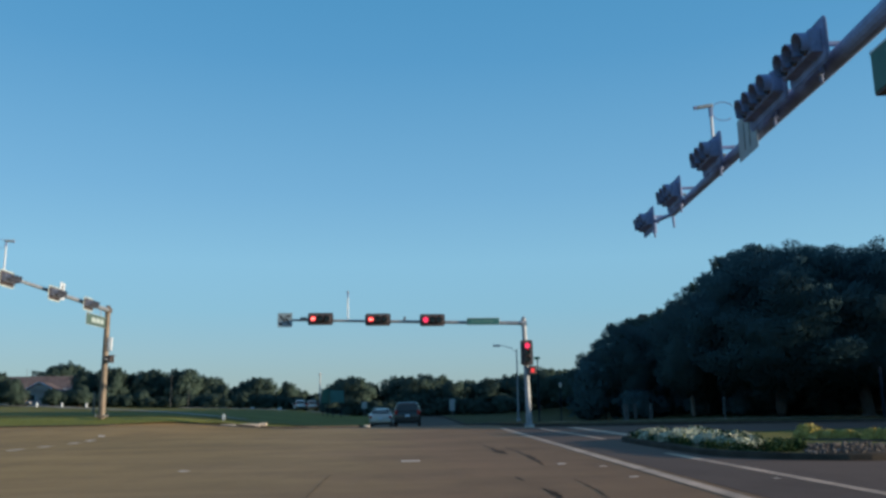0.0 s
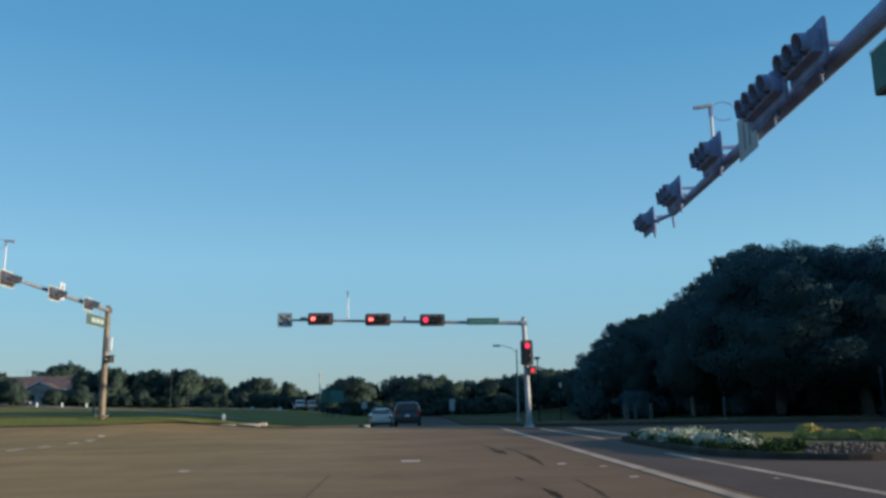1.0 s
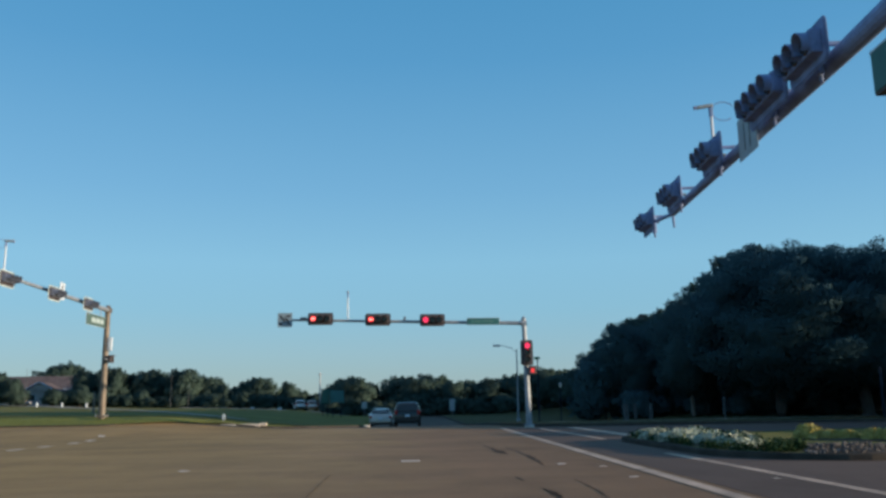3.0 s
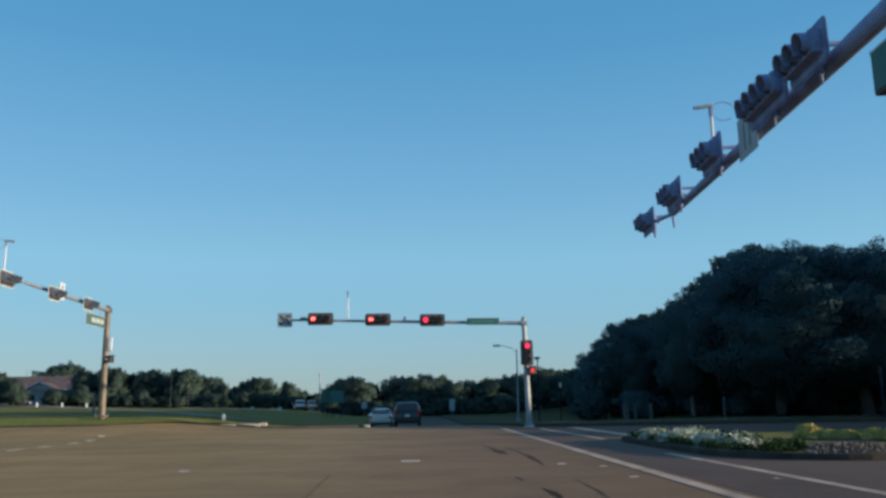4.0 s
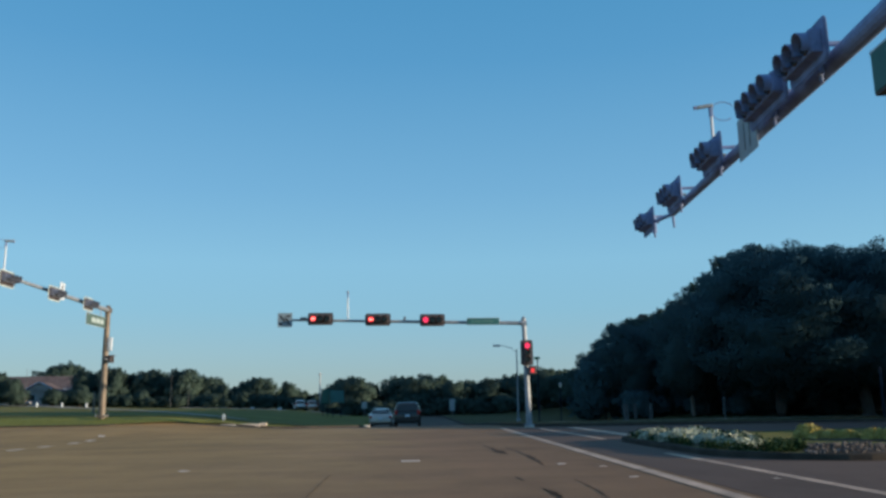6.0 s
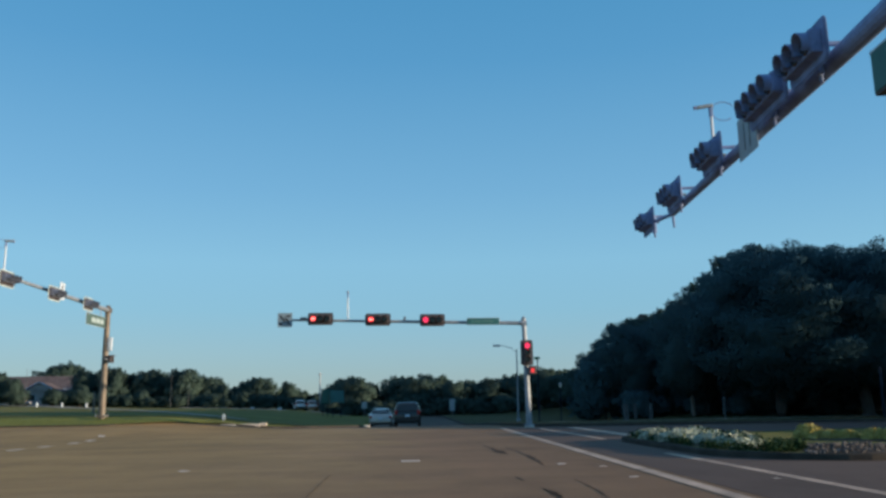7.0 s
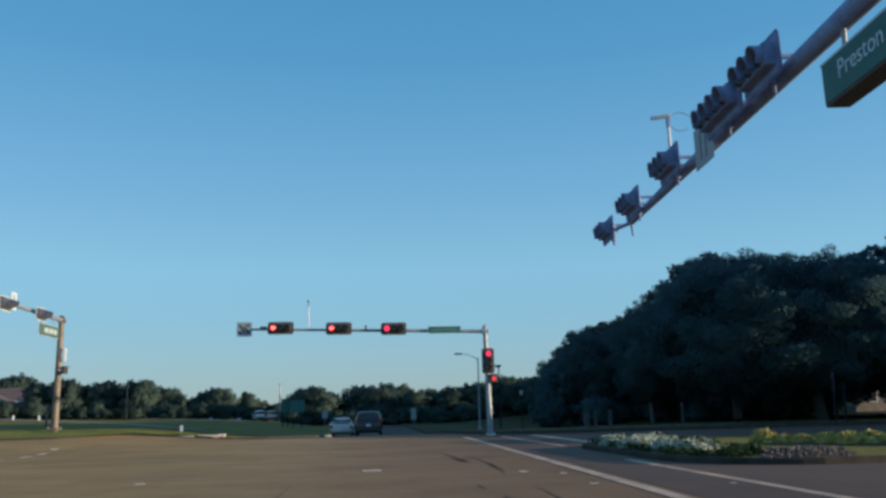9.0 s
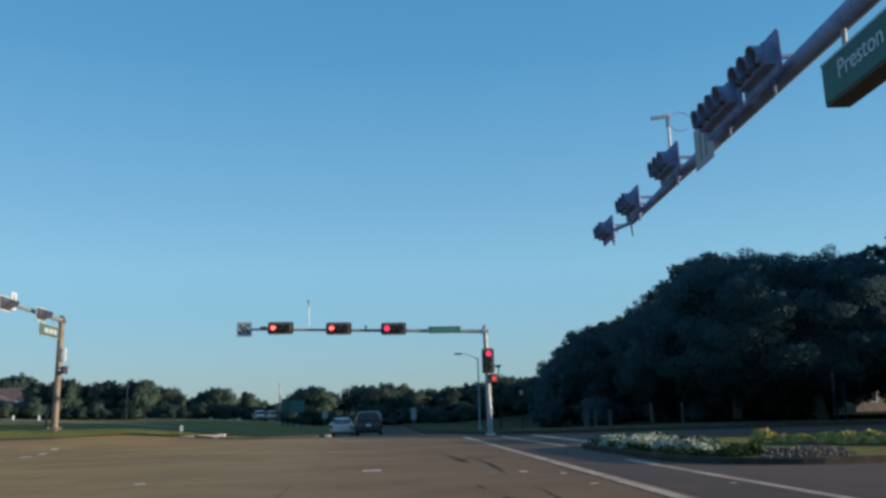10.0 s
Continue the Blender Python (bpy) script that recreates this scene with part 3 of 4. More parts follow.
pedestrian_signal(pose(6.58, FAR_Y - 0.22, 2.86), "black crossing signal glowing red on the grey pole", True)

# left mast, on the far left corner; its arm comes towards the camera
LX, LY = -17.0, 47.8
LZ = gz(LX, LY) + 0.14
mast("signal_mast", (LX, LY, LZ), (LX, LY, 6.95), (LX, LY, 6.8), (LX - 0.1, 33.6, 6.95), 0.2, 0.13, TAN, "tan weathered mast with a long grey signal arm", footing=TAN, arm_finish=GALV)
for y in (34.85, 39.6, 43.9):
    signal(pose(LX + 0.42, y, 6.68, 0, 0, 90), "traffic signal with sun glare in its colour on the tan arm", "signals on the left mast", lit="", body=SUNGLARED)
name_sign(pose(LX + 0.3, 45.25, 5.95, 0, 0, 90), 2.8, 0.6, "", "pale green sunlit street name sign below the tan arm", 0.75, POSTGREEN)
square_sign(pose(LX + 0.3, 40.6, 6.93, 0, 0, 90), (0.62, 0.85), [(0, 0.05, 0.09, 0.5, 0), (0.1, -0.2, 0.2, 0.09, 0)], "white lane sign with a black stroke on the tan arm", 0.2, SIGNWHITE)
detector(pose(LX, 35.25, 6.9, 0, 0, 90), 1.4, "slim white detection camera standing on the tan arm")
t = thing("control_box", (LX + 0.26, LY - 0.05, 4.85), "pale metal box strapped to the tan pole", "junction box")
part("body", boxed((0, 0, 0), (0.2, 0.24, 0.75), 0.02), SIGNWHITE, t)
part("strap", boxed((-0.16, 0, 0), (0.12, 0.34, 0.05), 0.005), GALV, t)
pedestrian_signal(pose(LX + 0.36, LY - 0.1, 4.0, 0, 0, 80), "dark crossing signal on the tan pole", False)
t = thing("push_button_post", (-27.4, 75, gz(-27.4, 75) + 0.17), "thin tan post standing on the lawn", "post")
part("post", bar((0, 0, -0.1), (0, 0, 1.75), 0.1, 0.09), TAN, t)
part("cap", bar((0, 0, 1.75), (0, 0, 1.83), 0.1, 0.04), TAN, t)

# near mast: the arm reaches forward above the crosswalk


def near_arm(y):
    return 5.79 + 0.086 * (y - 9.42)


NZ = 5.8
mast("signal_mast", (near_arm(2.2), 2.2, gz(5, 2) + 0.14), (near_arm(2.2), 2.2, 6.1), (near_arm(2.2), 2.2, NZ), (near_arm(19.3), 19.3, NZ + 0.02), 0.2, 0.172, SKYSTEEL, "steel mast with a sky tint in its colour, arm overhead", 0.085)
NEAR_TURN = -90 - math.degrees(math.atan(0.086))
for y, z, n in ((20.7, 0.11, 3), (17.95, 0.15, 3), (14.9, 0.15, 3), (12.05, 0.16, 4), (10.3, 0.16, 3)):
    signal(pose(near_arm(y) - 0.36, y, NZ + z, 0, 0, NEAR_TURN), "dark horizontal traffic signal on the overhead arm", "signals on the near mast", lit="", body=HAZEHOUSE, reach=0.26, clamp=HAZEHOUSE, hood=0.15, sections=n)
t = thing("arm_extension", (near_arm(19.2), 19.2, NZ), "thin steel link carrying the last signal on the overhead arm", "signal bracket")
part("link", bar((0, 0, 0.0), (near_arm(20.7) - near_arm(19.2) - 0.24, 1.45, 0.08), 0.05, 0.045), SKYSTEEL, t)
part("conduit_end", bar((0, 0.05, -0.03), (0.02, 0.05, -0.34), 0.035, 0.025), SKYSTEEL, t, "hanging conduit end")
part("end_clamp", boxed((-0.16, 1.4, 0.08), (0.18, 0.16, 0.2), 0.03), SKYSTEEL, t)
square_sign(pose(near_arm(13.3) - 0.13, 13.3, NZ + 0.05, 0, 0, NEAR_TURN), (0.95, 0.76), [(-0.14, 0, 0.04, 0.5, 0), (0.12, 0, 0.04, 0.5, 0)], "white lane sign with black strokes on the overhead arm")
detector(pose(near_arm(15.65), 15.65, NZ + 0.05, 0, 0, -95), 1.3, "pale detection camera on a slim upright with a looping cable", False)
t = new("street_name_sign")
t.matrix_world = pose(near_arm(7.62) - 0.12, 7.62, 5.13, 0, 0, NEAR_TURN)
tagged(t, "green street name sign hanging under the overhead arm", "street sign", "street name signs")
part("cabinet", boxed((0, 0.15, 0), (2.7, 0.3, 0.56), 0.02), BLACK, t, "dark sign cabinet")
part("panel", boxed((0, -0.005, 0.0), (2.64, 0.02, 0.5), 0.006), GUIDEGREEN, t)
part("border", boxed((0, 0.0, 0.262), (2.7, 0.03, 0.03), 0.006), SIGNWHITE, t, "thin white edge")
for x in (-0.9, 0.9):
    part("clamp", bar((x, 0.08, 0.25), (x, 0.1, 0.62), 0.03), GALV, t)
lettering("Preston", 0.32, SIGNWHITE, t, pose(-0.44, -0.018, 0.03, 90, 0, 0), "white lettering")
corner_near = [(4.0, 0.6)] + [(x, y) for x, y in arc(9.0, 0.6, 5.0, 180, 90)[1:]] + line_pts((10, 5.6), (90, 5.6), 5) + line_pts((90, 5.6), (90, -40), 8) + line_pts((90, -40), (4.0, -40), 6) + line_pts((4.0, -40), (4.0, -1), 4)
island("verge_near", corner_near[::-1], GRASS, "grass verge beside the near kerb")

# ---------------------------------------------------------------- planted median on the right leg
bed = arc(9.0, 26.4, 2.0, 180, 100, 6)[::-1] + line_pts((7.0, 25.4), (7.1, 21.2), 1.5) + arc(10.3, 20.4, 3.2, 180, 262, 10) + line_pts((10.6, 17.2), (80, 16.4), 4) + line_pts((80, 16.4), (80, 30.6), 4) + line_pts((80, 30.6), (16, 30.6), 4) + line_pts((16, 30.6), (9.6, 28.4), 2)
island("median_right", bed, DARKGRASS, "kerbed grassy median with flower beds")


def cards(rng, centres, sizes, spread, outward=None):
    """Small pointed leaves, one at each centre, turned at random, their upper sides outward."""
    n = len(centres)
    a = rng.normal(size=(n, 3))
    a /= np.linalg.norm(a, axis=1)[:, None]
    b = np.cross(a, rng.normal(size=(n, 3)))
    b /= np.linalg.norm(b, axis=1)[:, None]
    if outward is not None:
        turned = np.einsum("ij,ij->i", np.cross(a, b), outward) < 0
        b[turned] *= -1
    s = sizes[:, None]
    w = spread * s
    v = np.stack([centres - a * s - b * w, centres + a * s, centres - a * s + b * w], 1).reshape(-1, 3)
    return v.tolist(), [(3 * i, 3 * i + 1, 3 * i + 2) for i in range(n)]


def cloud_mesh(name, rng, lobes, density, size, material, shell=0.55, spread=0.5, heart=None):
    """Leaves scattered over rounded lobes (x, y, z, radius, flatness); a heart gives the crown its soft rounded shading."""
    pts, out = [], []
    for x, y, z, r, flat in lobes:
        n = max(12, int(density * r * r))
        d = rng.normal(size=(n, 3))
        d /= np.linalg.norm(d, axis=1)[:, None]
        rad = r * (shell + (1.12 - shell) * rng.random(n) ** 0.7)
        pts.append(d * rad[:, None] * np.array((1, 1, flat)) + np.array((x, y, z)))
        out.append(d)
    pts, out = np.concatenate(pts), np.concatenate(out)
    if heart is not None:
        far_out = pts - np.array(heart)
        far_out /= np.linalg.norm(far_out, axis=1)[:, None] + 1e-6
        out = out * 0.2 + far_out * 0.92 + rng.normal(size=out.shape) * 0.1
        out /= np.linalg.norm(out, axis=1)[:, None]
    v, f = cards(rng, pts, size * rng.uniform(0.6, 1.4, len(pts)), spread, out)
    me = mesh_of(name, v, f, material, heart is not None)
    if heart is not None:
        me.normals_split_custom_set_from_vertices(np.repeat(out, 3, axis=0).tolist())
    return me


def low_plant(seed, radius, height, petals, petal_count, petal=1.0, leafy=1.0):
    rng = np.random.default_rng(seed)
    lobes = [(rng.uniform(-0.4, 0.4) * radius, rng.uniform(-0.4, 0.4) * radius, height * leafy * rng.uniform(0.3, 0.55), radius * 0.6 * leafy, 0.75) for _ in range(4)]
    leaves = cloud_mesh("leaves", rng, lobes, 420, 0.06, LEAFLOW, 0.3)
    p = np.concatenate([rng.normal(size=(petal_count, 3)) for _ in range(1)])
    p[:, 2] = np.abs(p[:, 2]) + 0.15
    p /= np.linalg.norm(p, axis=1)[:, None]
    p *= np.array((radius * 0.98, radius * 0.98, height * 0.95)) * rng.uniform(0.85, 1.1, petal_count)[:, None]
    v, f = cards(rng, p, petal * rng.uniform(0.02, 0.044, petal_count), 0.8)
    return leaves, mesh_of("blossoms", v, f, petals)


def planting(name, variants, spots, label, group):
    for i, (x, y, s) in enumerate(spots):
        leaves, blossoms = variants[i % len(variants)]
        t = thing(name, (x, y, gz(x, y) + 0.13), label, "flowers", group, random.uniform(0, 360))
        for n, me in (("leaves", leaves), ("blossoms", blossoms)):
            if me:
                o = new(n, me)
                o.parent = t
                o.scale = (s, s, s * random.uniform(0.9, 1.15))


def soil_bed(name, cx, cy, rx, ry, turn, label, material=None):
    bm = bmesh.new()
    c = bm.verts.new((0, 0, 0.07))
    ring = [bm.verts.new((rx * math.cos(a) * random.uniform(0.94, 1.05), ry * math.sin(a) * random.uniform(0.94, 1.05), 0.0)) for a in [2 * math.pi * k / 28 for k in range(28)]]
    for k in range(28):
        bm.faces.new((c, ring[k], ring[(k + 1) % 28]))
    me = bpy.data.meshes.new(name)
    bm.to_mesh(me)
    bm.free()
    me.materials.append(material or SOIL)
    o = new(name, me)
    o.matrix_world = pose(cx, cy, gz(cx, cy) + 0.148, 0, 0, turn)
    return tagged(o, label, "flower bed", "", "structure")


soil_bed("soil_bed_front", 8.7, 23.6, 1.35, 4.0, -6, "dark soil under the white flowers")
soil_bed("soil_bed_middle", 10.25, 19.1, 1.3, 1.8, -25, "dark soil under the river stones")
soil_bed("soil_bed_back", 13.6, 21.9, 3.3, 0.85, -42, "dark soil under the yellow flowers")
white_kinds = [low_plant(s, 0.4, 0.28, PETALWHITE, 600, 1.3) for s in (1, 2, 3, 4)]
green_kinds = [(low_plant(s, 0.4, 0.36, PETALWHITE, 4)[0], None) for s in (5, 6)]
yellow_kinds = [low_plant(s, 0.44, 0.38, PETALYELLOW, 1300, 1.8, 0.5) for s in (7, 8, 9)]
spots = []
while len(spots) < 92:
    y = random.uniform(20.1, 26.9)
    x = random.uniform(7.5, 8.8 + 0.17 * (y - 20.3))
    if x > 7.85 or y > 21.4:
        spots.append((x, y, random.uniform(0.6, 1.0)))
planting("white_flower_clump", white_kinds, spots, "low clump of white bedding flowers in dark soil", "white flowers in the median")
edging = [(7.4, 26.6 - 0.33 * k, 0.58) for k in range(17)] + [(10.3 + 2.85 * math.cos(radians(a)), 20.4 + 2.85 * math.sin(radians(a)), 0.62) for a in range(182, 232, 5)]
edging += [(8.3 + random.uniform(0, 0.85), 18.6 + random.uniform(-0.2, 0.9), 0.7) for k in range(14)]
planting("low_hedge_clump", green_kinds, edging, "dark green low clump edging the flower bed", "green edging clumps")
mounds = []
for k in range(11):
    cx, cy, size = 11.75 + 0.42 * k + random.uniform(-0.1, 0.1), 23.9 - 0.45 * k + random.uniform(-0.15, 0.15), random.uniform(0.65, 0.95)
    mounds.append((cx, cy, size))
    mounds += [(cx + random.uniform(-0.32, 0.32), cy + random.uniform(-0.3, 0.3), size * random.uniform(0.55, 0.8)) for _ in range(3)]
planting("yellow_flower_clump", yellow_kinds, mounds, "bushy clump of yellow bedding flowers in dark soil", "yellow flowers in the median")

# river stones between the beds
rocks = thing("rock_bed", (10.25, 19.1, gz(10.25, 19.1) + 0.14), "bed of grey river stones in the median", "rock bed")
shapes = []
for k in range(5):
    bm = bmesh.new()
    bmesh.ops.create_icosphere(bm, subdivisions=1, radius=1.0)
    for v in bm.verts:
        v.co *= random.uniform(0.75, 1.1)
    me = bpy.data.meshes.new("stone")
    bm.to_mesh(me)
    bm.free()
    me.materials.append(STONE)
    shapes.append(me)
for k in range(230):
    o = new("stone", shapes[k % 5])
    o.parent = rocks
    u, w = random.uniform(-0.9, 1.2), random.uniform(-1.6, 1.6)
    s = random.uniform(0.025, 0.062)
    o.matrix_local = Matrix.LocRotScale((u + 0.5 * w, w, s * 0.4 + 0.08 * max(0, 1 - 0.4 * (u * u + w * w))), Euler((random.random() * 3, random.random() * 3, random.random() * 3)), (s, s * random.uniform(0.7, 1.2), s * 0.75))

# ---------------------------------------------------------------- trees


def oak(seed, height, radius, foot, leaf, density, lobes_n, leaves, bark, trunk_r=0.22, limb_step=5, lobe=(0.15, 0.36)):
    """Meshes of one broad tree: tapered trunk with limbs, and a crown of many small leaves on uneven lobes."""
    rng = np.random.default_rng(seed)
    lobes = []
    mid = (height + foot) / 2
    half = (height - foot) / 2
    for k in range(lobes_n):
        a = k * 2.39996 + rng.uniform(-0.8, 0.8)
        h = -0.85 + 1.75 * (k + 0.5) / lobes_n
        w = math.sqrt(max(0.05, 1 - min(1, abs(h)) ** 2.2))
        out = radius * w * rng.uniform(0.3, 0.9)
        r = radius * rng.uniform(*lobe)
        lobes.append((out * math.cos(a), out * math.sin(a), mid + half * h * 0.82, r, 0.8))
    lobes.append((0, 0, mid, radius * 0.66, 0.75))
    lobes.append((0, 0, mid - half * 0.45, radius * 0.6, 0.6))
    lobes.append((0, 0, mid + half * 0.4, radius * 0.55, 0.8))
    # tufts standing off the lobes, with gaps between them
    sprigs = []
    for x, y, z, r, _ in lobes[:-3]:
        for _ in range(2):
            d = np.array((x, y, (z - mid) * 1.3 + half * 0.35)) / radius + rng.normal(size=3) * 0.45
            d /= np.linalg.norm(d) + 1e-6
            off = r * rng.uniform(0.95, 1.3)
            sprigs.append((x + d[0] * off, y + d[1] * off, z + d[2] * off * 0.85, r * rng.uniform(0.2, 0.4), rng.uniform(0.7, 1.1)))
    crown = cloud_mesh("crown", rng, lobes + sprigs, density, leaf, leaves, 0.55, 0.68, (0, 0, mid - half * 0.3))
    bm = bmesh.new()
    lean = rng.uniform(-0.25, 0.25, 2)
    fork = foot + (height - foot) * 0.18
    tube(bm, [(0, 0, -0.15), (0, 0, 0.25), (lean[0] * 0.5, lean[1] * 0.5, fork * 0.6), (lean[0], lean[1], fork)], [trunk_r * 1.5, trunk_r * 1.1, trunk_r * 0.95, trunk_r * 0.85], 10)
    def done(n, b):
        me = bpy.data.meshes.new(n)
        b.to_mesh(me)
        b.free()
        me.materials.append(bark)
        return me

    meshes = [("trunk", done("trunk", bm)), ("crown", crown)]
    for x, y, z, r, _ in lobes[2:-3:limb_step]:
        b = tube(bmesh.new(), [(lean[0], lean[1], fork - 0.2), (lean[0] + x * 0.4, lean[1] + y * 0.4, fork + (z - fork) * 0.55), (x * 0.9, y * 0.9, z)], [trunk_r * 0.6, trunk_r * 0.36, 0.03], 6)
        meshes.append(("limb", done("limb", b)))
    return meshes


def plant_tree(name, kind, x, y, scale, label, group, drop=0.0, turn=None):
    t = thing(name, (x, y, gz(x, y) + drop), label, "tree", group, random.uniform(0, 360) if turn is None else turn)
    for n, me in kind:
        o = new(n, me)
        o.parent = t
        o.scale = (scale[0], scale[0], scale[1])
    return t


near_oaks = [oak(s, 12.0, 4.8, 0.7, 0.06, 1050, 130, LEAF, BARK, 0.24, 9, (0.11, 0.27)) for s in (11, 12, 13)]
back_oaks = [oak(s, 12.0, 4.8, 0.7, 0.2, 220, 74, LEAF, BARK, 0.24) for s in (14, 15)]
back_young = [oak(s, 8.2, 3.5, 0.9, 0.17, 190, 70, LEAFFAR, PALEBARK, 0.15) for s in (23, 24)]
young_oaks = [oak(s, 8.2, 3.5, 0.9, 0.062, 1000, 92, LEAFMID, PALEBARK, 0.15, 8, (0.11, 0.27)) for s in (21, 22)]
for i, (x, y, r, h) in enumerate(((23.55, 50.8, 1.19, 0.94), (28.58, 49.8, 1.38, 0.93), (35.82, 50.6, 1.32, 0.92), (39.14, 50, 1.07, 1.11), (46, 50.6, 1.1, 0.95),
                                  (21.92, 59, 0.65, 0.77), (28.77, 61, 1.26, 1.03), (35.64, 61, 1.06, 0.97), (44.5, 61, 1.15, 0.95), (49, 60, 1.2, 1.03))):
    plant_tree("live_oak", near_oaks[i % 3] if x < 34 and i != 6 or i == 5 else back_oaks[i % 2], x, y, (r, h), "tall dense dark green oak on the shaded verge", "oaks on the right verge", 0.13, 97 * i)
# Trees behind the front row add shade; the hidden last two darken the roof.
for i, (x, y, r, h) in enumerate(((20.35, 57.5, 0.87, 1.02), (18.7, 66, 1.06, 0.95), (18.36, 79, 0.55, 0.76), (20.98, 90, 1.09, 0.56), (21.28, 102, 1, 0.59), (19.09, 115, 0.85, 0.7), (25.67, 76, 1, 1.2), (27.1, 90, 1.14, 1.11), (27.5, 104, 1.2, 0.8),
                                  (29.97, 118, 1.04, 0.92), (25.42, 83.5, 1.4, 1.17), (24.51, 97.5, 1.02, 0.95), (24.46, 110.5, 0.94, 0.64), (26.74, 68, 1.1, 1.33), (23.34, 73, 1.11, 1.08), (44, 92, 1.3, 1.5), (43, 99, 1.3, 1.5))):
    plant_tree("young_oak", young_oaks[i % 2] if x < 23 and y < 85 else back_young[i % 2], x, y, (r, h), "dense dark green oak beside the far road", "oaks beside the far road", 0.13, 97 * i)

shrub_kinds = [oak(s, 3.6, 2.6, 0.0, 0.14, 170, 16, LEAF, BARK, 0.08) for s in (41, 42)]
# This row is added to stop low sun passing beneath the crowns.
for i in range(17):
    y = 58 + 4.1 * i
    plant_tree("shrub", shrub_kinds[i % 2], 24 + 0.03 * y, y, (random.uniform(1.0, 1.3), random.uniform(0.9, 1.2)), "dark understorey shrub behind the oaks", "understorey shrubs", 0.13)
for i in range(13):
    x = 16 + 2.6 * i
    if 40 < x < 47:
        continue
    plant_tree("shrub", shrub_kinds[i % 2], x, 67.5 + random.uniform(-1, 1), (random.uniform(1.1, 1.4), random.uniform(1.0, 1.4)), "dark understorey shrub behind the oaks", "understorey shrubs", 0.13)
for i in range(12):
    if 43 < 22 + 3.4 * i < 52:
        continue
    plant_tree("shrub", shrub_kinds[i % 2], 22 + 3.4 * i, 73 + random.uniform(-1, 1), (1.4, 1.4), "dark understorey shrub behind the oaks", "understorey shrubs", 0.13)
for x, y, w in ((16.9, 58.5, 0.55), (17.6, 62, 0.6), (21.6, 59.5, 0.6), (22.9, 55.5, 0.5), (25.6, 57, 0.6), (29.2, 56.5, 0.6), (31.6, 57.5, 0.5), (15.9, 71, 0.6), (19.4, 62.5, 0.5), (23.8, 63, 0.65), (26.4, 64, 0.6), (28.9, 63, 0.65), (31.4, 64, 0.6), (34.2, 63.5, 0.65)):
    plant_tree("shrub", shrub_kinds[int(x) % 2], x, y, (w, w * random.uniform(0.7, 1.0)), "low dark shrub among the oaks' trunks", "low shrubs under the oaks", 0.13)
# unseen oaks added further along the verge, to throw shade on the visible ones
for i, (x, y, r, h) in enumerate(((40.8, 45, 1.0, 1.15), (44.2, 47, 0.9, 1.2), (47, 45, 1.2, 1.25), (53.5, 46, 1.25, 1.3), (60, 46, 1.25, 1.3), (66.5, 47, 1.25, 1.3), (73, 48, 1.25, 1.25), (80, 47.5, 1.2, 1.2), (87, 48, 1.2, 1.2))):
    plant_tree("live_oak", back_oaks[i % 2], x, y, (r, h), "tall dense dark green oak on the shaded verge", "oaks on the right verge", 0.13)

# Out-of-view oaks, added so that their shade falls on the right-hand road.
for i, (x, y) in enumerate(((45, 22), (50.5, 25), (56, 21), (52, 28), (58, 28), (64, 27), (70, 28.5), (76, 27))):
    plant_tree("young_oak", back_young[i % 2], x, y, (1.0, 0.8) if x < 57 else (1.15, 1.18), "unseen small oak added in the median to cast shade", "oaks in the median", 0.13)

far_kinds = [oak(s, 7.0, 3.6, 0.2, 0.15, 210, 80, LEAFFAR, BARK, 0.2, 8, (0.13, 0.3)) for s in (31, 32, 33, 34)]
belt = [(-7.44, 128, 1.07, 0.81), (-5.77, 131, 0.84, 0.77), (1.94, 129, 1.09, 0.82), (-0.22, 130, 1.07, 0.83), (7.76, 130, 0.77, 0.76), (13.83, 131, 1.31, 0.8), (18.26, 130, 0.83, 0.8), (23.14, 131, 1.27, 0.9), (24.18, 131, 0.95, 0.88),
        (-8.4, 140, 0.96, 0.9), (-9.95, 141, 0.89, 0.85), (-0.19, 142, 0.86, 0.95), (5.04, 140, 1.1, 0.94), (10.6, 141, 1.21, 0.8), (19.15, 140, 1.14, 0.87)]
for i, (x, y, r, h) in enumerate(belt):
    plant_tree("far_tree", far_kinds[i % 4], x, y, (r, h), "rounded green tree at the far road's end", "trees at the far road's end", 0.0, 97 * i)
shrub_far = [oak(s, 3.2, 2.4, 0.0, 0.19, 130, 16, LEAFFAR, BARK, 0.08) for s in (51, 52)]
left_front = [(-58.3, 141, 0.55, 0.42), (-54.2, 142, 0.55, 0.42), (-73, 141, 0.7, 0.5), (-67.81, 141, 0.64, 0.78), (-63.6, 140, 0.55, 0.46), (-56.4, 142, 0.5, 0.36), (-64.62, 140, 0.55, 0.67), (-15.69, 151, 0.53, 0.42), (-20.55, 149, 0.6, 0.7), (-19.21, 151, 0.65, 0.5),
              (-25.57, 149, 0.93, 0.81), (-29.41, 152, 0.61, 0.6), (-28.26, 150, 0.65, 0.68), (-35.14, 151, 0.77, 0.81), (-39.12, 149, 0.92, 0.99), (-45.11, 151, 0.94, 0.94), (-56.56, 150, 0.82, 0.91), (-49.53, 151, 0.75, 0.87), (-51.28, 149, 0.71, 1.01)]
